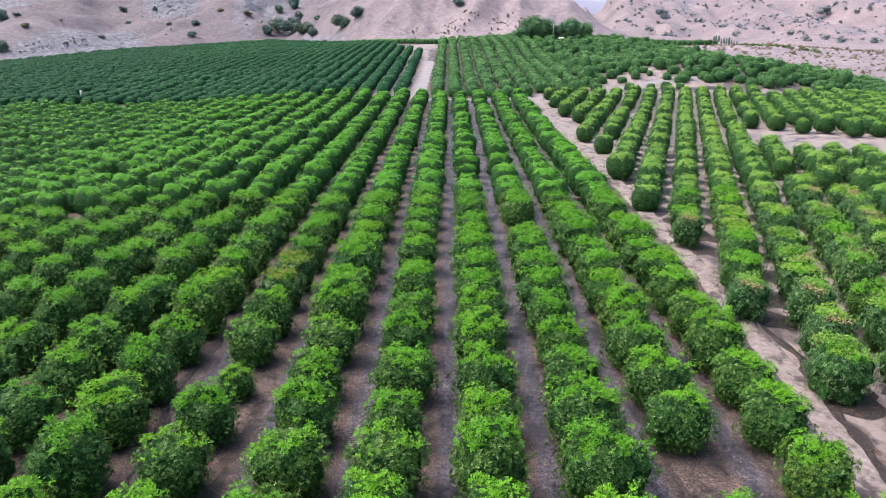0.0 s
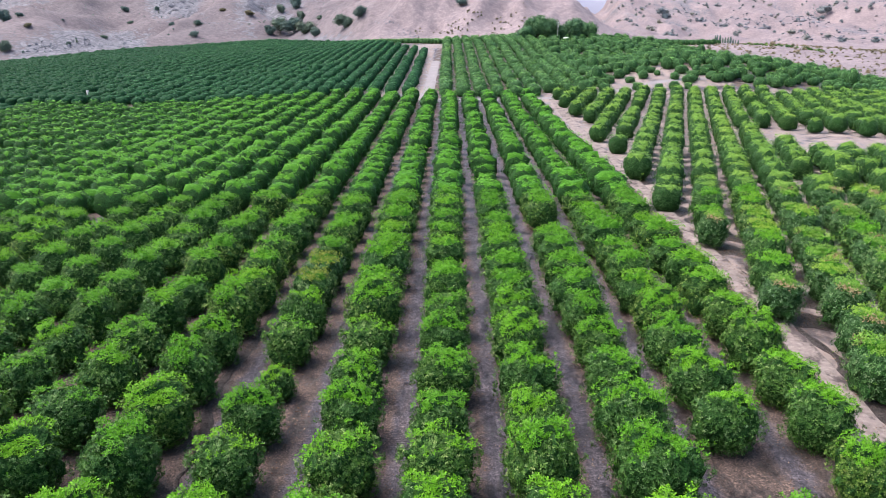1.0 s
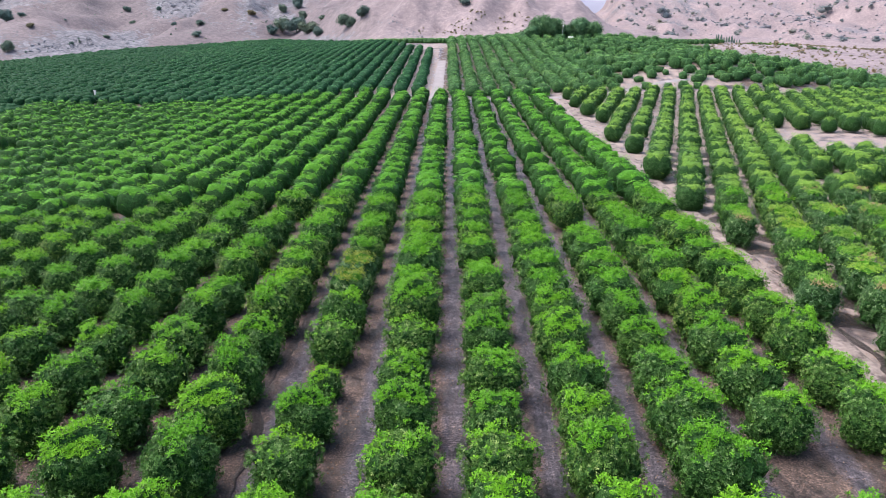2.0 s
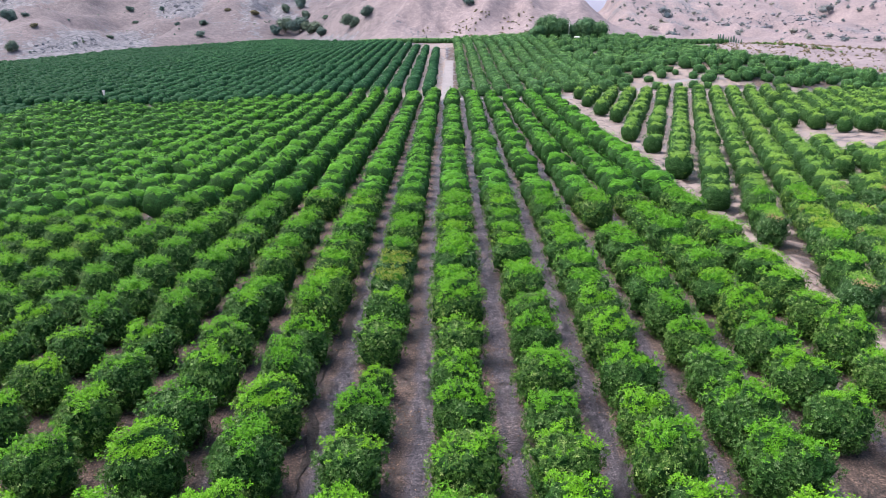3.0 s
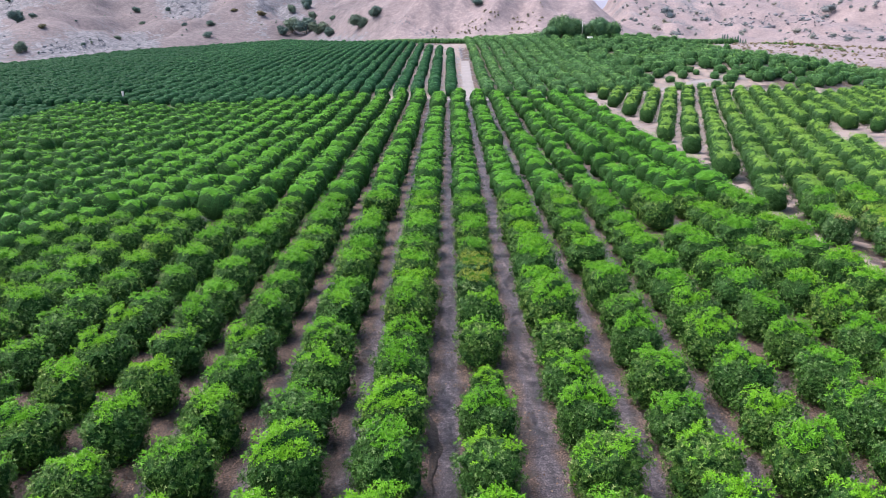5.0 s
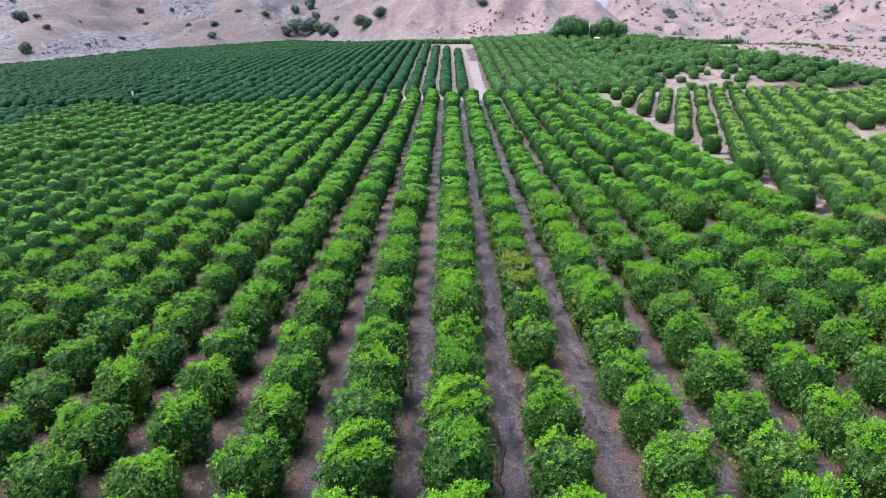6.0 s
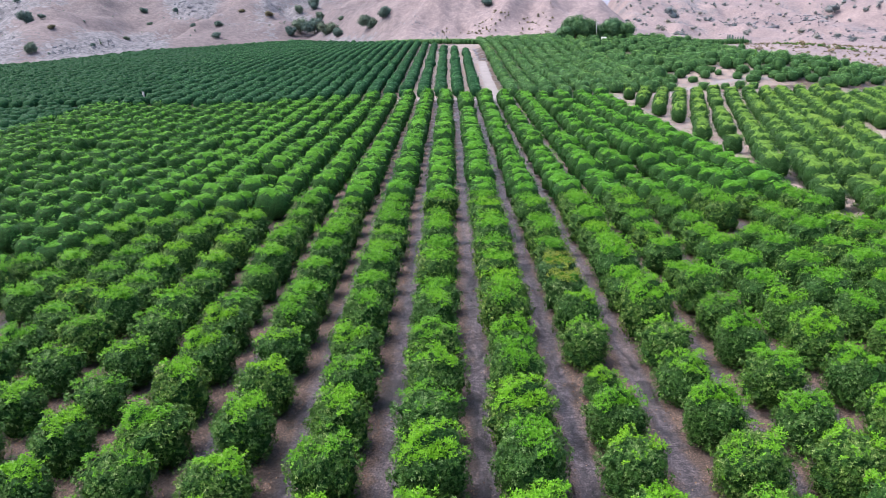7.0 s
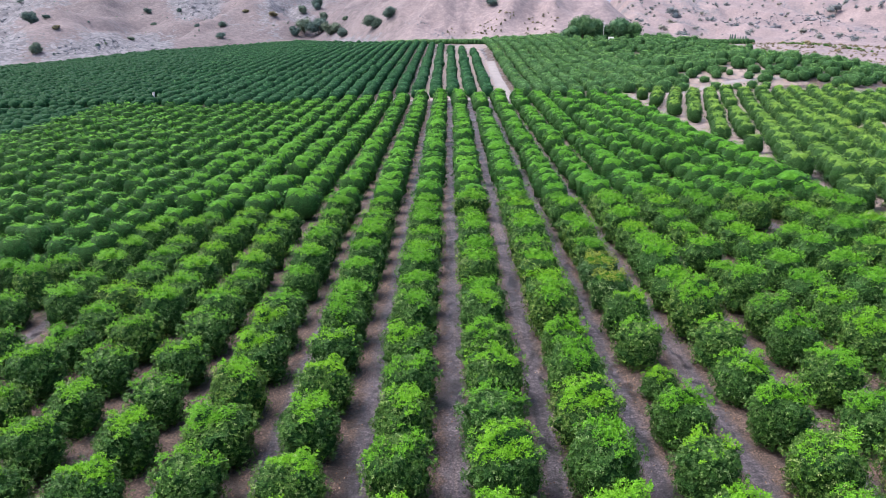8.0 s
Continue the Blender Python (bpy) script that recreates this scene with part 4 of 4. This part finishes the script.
for k, (x, y, h) in enumerate([(516, 1190, 10), (519, 1188, 12), (523, 1185, 13), (527, 1182, 11), (531, 1180, 13), (535, 1178, 12), (539, 1176, 14), (543, 1174, 11), (547, 1172, 10), (551, 1170, 12)]):
    if cyp is None:
        cyp = new("cypress_tree")
        v, f = tuft_arrays(880, 1.0, 1.0, 3, 10, 0.1, 0.0)
        u, uf = ICO[3]
        r2 = np.random.RandomState(3)
        body = u * np.array([0.16, 0.16, 0.48]) * (0.85 + 0.3 * r2.rand(len(u), 1)) + np.array([0, 0, 0.52])
        body[:, :2] *= (1.15 - 0.55 * body[:, 2:3])
        lv, lf = leaves(r2, body[::2], u[::2], 0.05)
        part("trunk", mesh_of("trunk", *trunk_arrays(r2, 0.4, 0.03, 3), [M_BARK], True), cyp)
        part("crown", mesh_of("crown", np.concatenate([body, lv]), np.concatenate([uf, lf + len(body)]), [M_OAK]), cyp)
        tagged(cyp, "slender dark cypress tree in the valley", "tree", "cypresses across the valley")
        ob = cyp
    else:
        ob = copy_thing(cyp, Matrix())
    y = along(y)
    ob.matrix_basis = pose(x, y, float(land(x, y)) - 0.5, 0, 0, 37 * k) @ Matrix.Scale(h, 4)


# ---- small built things ----
def tube(a, b, ra, rb, sides=10):
    a, b = np.array(a, float), np.array(b, float)
    d = (b - a) / np.linalg.norm(b - a)
    p = np.cross(d, [0.31, 0.87, 0.2])
    p /= np.linalg.norm(p)
    w = np.cross(d, p)
    ring = [math.cos(2 * math.pi * k / sides) * p + math.sin(2 * math.pi * k / sides) * w for k in range(sides)]
    v = np.array([a + ra * e for e in ring] + [b + rb * e for e in ring])
    f = [(k, (k + 1) % sides, sides + (k + 1) % sides, sides + k) for k in range(sides)] + [tuple(range(sides))[::-1], tuple(range(sides, 2 * sides))]
    return v, f


def bevel_box(sx, sy, sz, edge=0.03):
    bm = bmesh.new()
    bmesh.ops.create_cube(bm, size=1.0)
    bmesh.ops.scale(bm, vec=(sx, sy, sz), verts=bm.verts)
    bmesh.ops.bevel(bm, geom=list(bm.edges), offset=edge, segments=1, affect="EDGES")
    me = bpy.data.meshes.new("box")
    bm.to_mesh(me)
    bm.free()
    return me


px, py = 72.5, along(410.0)
pole = new("utility_pole")
pole.location = (px, py, float(land(px, py)))
part("post", mesh_of("post", *tube((0, 0, -0.5), (0, 0, 12.5), 0.20, 0.14), [M_METAL], True), pole)
for z in (11.9, 10.9):
    arm = bevel_box(2.6, 0.16, 0.16)
    arm.materials.append(M_METAL)
    crossarm = part("crossarm", arm, pole)
    crossarm.location = (0, 0.14, z)
    for k in range(4):
        part("insulator", mesh_of("insulator", *tube((-1.1 + 0.73 * k, 0, 0.08), (-1.1 + 0.73 * k, 0, 0.35), 0.07, 0.05), [M_WHITE], True), crossarm, "white ceramic insulator")
can = part("transformer", mesh_of("transformer", *tube((0.0, -0.36, 9.2), (0.0, -0.36, 10.2), 0.26, 0.26, 14), [M_WHITE], True), pole, "pale round transformer can")
tagged(pole, "grey utility pole with crossarms on the knoll", "pole")

shed = new("farm_shed")
sx, sy = 79.0, along(415.0)
shed.location = (sx, sy, float(land(sx, sy)))
walls = bevel_box(3.2, 2.4, 2.3, 0.02)
walls.materials.append(M_WHITE)
part("wall", walls, shed).location = (0, 0, 1.05)
roof = bevel_box(3.6, 2.9, 0.14, 0.04)
roof.materials.append(M_WHITE)
ro = part("roof", roof, shed)
ro.location, ro.rotation_euler = (0, 0, 2.35), (radians(7), 0, 0)
tagged(shed, "small white farm shed beside the shade trees", "shed")

# a pickup parked in the yard
M_PAINT, yt, yb = material("silver_car_paint", 0.35)
yt.links.new(ramp(yt, noise_tex(yt, 4), [(0.3, (0.40, 0.41, 0.43)), (0.7, (0.52, 0.53, 0.55))]), yb.inputs["Base Color"])
M_GLASS, yt, yb = material("dark_car_glass", 0.12)
yb.inputs["Base Color"].default_value = (0.03, 0.035, 0.04, 1)
M_TYRE, yt, yb = material("tyre_rubber", 0.85)
yt.links.new(ramp(yt, noise_tex(yt, 9), [(0.3, (0.02, 0.02, 0.02)), (0.7, (0.05, 0.05, 0.05))]), yb.inputs["Base Color"])


def profile_mesh(name, outline, half, mat):
    """A side outline of (x, z) pairs, drawn out to both sides and rounded."""
    bm = bmesh.new()
    face = bm.faces.new([bm.verts.new((x, -half, z)) for x, z in outline])
    more = bmesh.ops.extrude_face_region(bm, geom=[face])
    bmesh.ops.translate(bm, vec=(0, 2 * half, 0), verts=[g for g in more["geom"] if isinstance(g, bmesh.types.BMVert)])
    bmesh.ops.recalc_face_normals(bm, faces=bm.faces)
    bmesh.ops.bevel(bm, geom=list(bm.edges), offset=0.06, segments=2, affect="EDGES")
    me = bpy.data.meshes.new(name)
    bm.to_mesh(me)
    bm.free()
    me.materials.append(mat)
    return me


sx, sy = 86.0, along(415.0)
pickup = new("pickup_truck")
pickup.matrix_basis = pose(sx, sy, float(land(sx, sy)), 0, 0, 12)
body = part("body", profile_mesh("body", [(-2.6, 0.45), (2.6, 0.45), (2.6, 0.95), (2.3, 1.10), (-2.6, 1.15)], 0.92, M_PAINT), pickup)
cab = part("cab", profile_mesh("cab", [(-0.9, 1.10), (1.5, 1.05), (0.8, 1.80), (-0.7, 1.85)], 0.82, M_PAINT), pickup)
part("windscreen", profile_mesh("windscreen", [(0.84, 1.72), (1.42, 1.14), (1.52, 1.14), (0.94, 1.74)], 0.72, M_GLASS), cab, "dark windscreen")
for side in (-0.83, 0.83):
    part("side_window", profile_mesh("side_window", [(-0.6, 1.22), (0.95, 1.22), (0.62, 1.70), (-0.52, 1.72)], 0.02, M_GLASS), cab, "dark side window").location = (0, side, 0)
for x in (-1.65, 1.65):
    for side in (-0.86, 0.86):
        wheel = part("wheel", mesh_of("wheel", *tube((0, -0.12, 0), (0, 0.12, 0), 0.36, 0.36, 20), [M_TYRE], True), pickup)
        wheel.location = (x, side, 0.36)
        part("rim", mesh_of("rim", *tube((0, -0.13, 0), (0, 0.13, 0), 0.20, 0.20, 14), [M_METAL], True), wheel, "grey steel rim")
tagged(pickup, "silver pickup truck parked in the bare yard", "truck")

sx, sy = -168.0, along(281.0)
stand = new("standpipe")
stand.location = (sx, sy, float(land(sx, sy)))
part("pipe", mesh_of("pipe", *tube((0, 0, -0.3), (0, 0, 3.6), 0.55, 0.53, 18), [M_METAL], True), stand)
part("rim", mesh_of("rim", *tube((0, 0, 3.5), (0, 0, 3.7), 0.62, 0.62, 18), [M_METAL], True), stand)
tagged(stand, "pale concrete irrigation standpipe in the orchard", "standpipe")

# soil kept wet by irrigation under the eastern trees, their shadow painted in with it
q = np.random.RandomState(52)
V, F, n = [], [], 0
ring = np.linspace(0, 2 * math.pi, 22, endpoint=False)
shed_x, shed_y = [], []
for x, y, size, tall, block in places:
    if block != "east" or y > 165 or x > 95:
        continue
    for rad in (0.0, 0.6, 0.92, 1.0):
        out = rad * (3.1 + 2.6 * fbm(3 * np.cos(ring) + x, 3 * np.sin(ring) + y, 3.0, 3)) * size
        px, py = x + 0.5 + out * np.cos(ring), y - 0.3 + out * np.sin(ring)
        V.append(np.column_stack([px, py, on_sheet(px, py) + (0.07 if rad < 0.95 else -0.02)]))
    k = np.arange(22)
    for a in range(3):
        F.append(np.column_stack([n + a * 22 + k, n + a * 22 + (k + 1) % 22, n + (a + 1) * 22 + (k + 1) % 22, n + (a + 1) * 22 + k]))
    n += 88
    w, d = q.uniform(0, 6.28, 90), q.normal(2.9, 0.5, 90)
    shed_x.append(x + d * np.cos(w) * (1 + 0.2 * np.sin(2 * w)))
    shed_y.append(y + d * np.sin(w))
tagged(new("wet_and_shaded_soil", mesh_of("wet_and_shaded_soil", np.concatenate(V), np.concatenate(F), [M_WETSHADE], True)), "dark wet soil with painted tree shade under eastern citrus trees", "soil", kind="stuff")

# fallen leaves between the rows
q = np.random.RandomState(44)
n = 60000
x = np.where(q.rand(n) < 0.75, (np.floor(q.uniform(-11, 5, n)) + 0.5) * ROW + q.normal(0, 1.9, n) * np.sign(q.rand(n) - 0.2), q.uniform(30, 60, n))
y = q.uniform(22, 96, n)
clump = fbm(x, y, 3.0, 3)
ok = clump > -0.05 + 0.25 * q.rand(n)
x, y = np.r_[x[ok], np.concatenate(shed_x)], np.r_[y[ok], np.concatenate(shed_y)]
v, f = leaves(q, np.column_stack([x, y, on_sheet(x, y) + 0.10]), np.tile([[0, 0, 1.0]], (len(x), 1)), 0.10, 0.35)
tagged(new("leaf_litter", mesh_of("leaf_litter", v, f, [M_LITTER])), "brown fallen leaves between the tree rows", "leaves", kind="stuff")
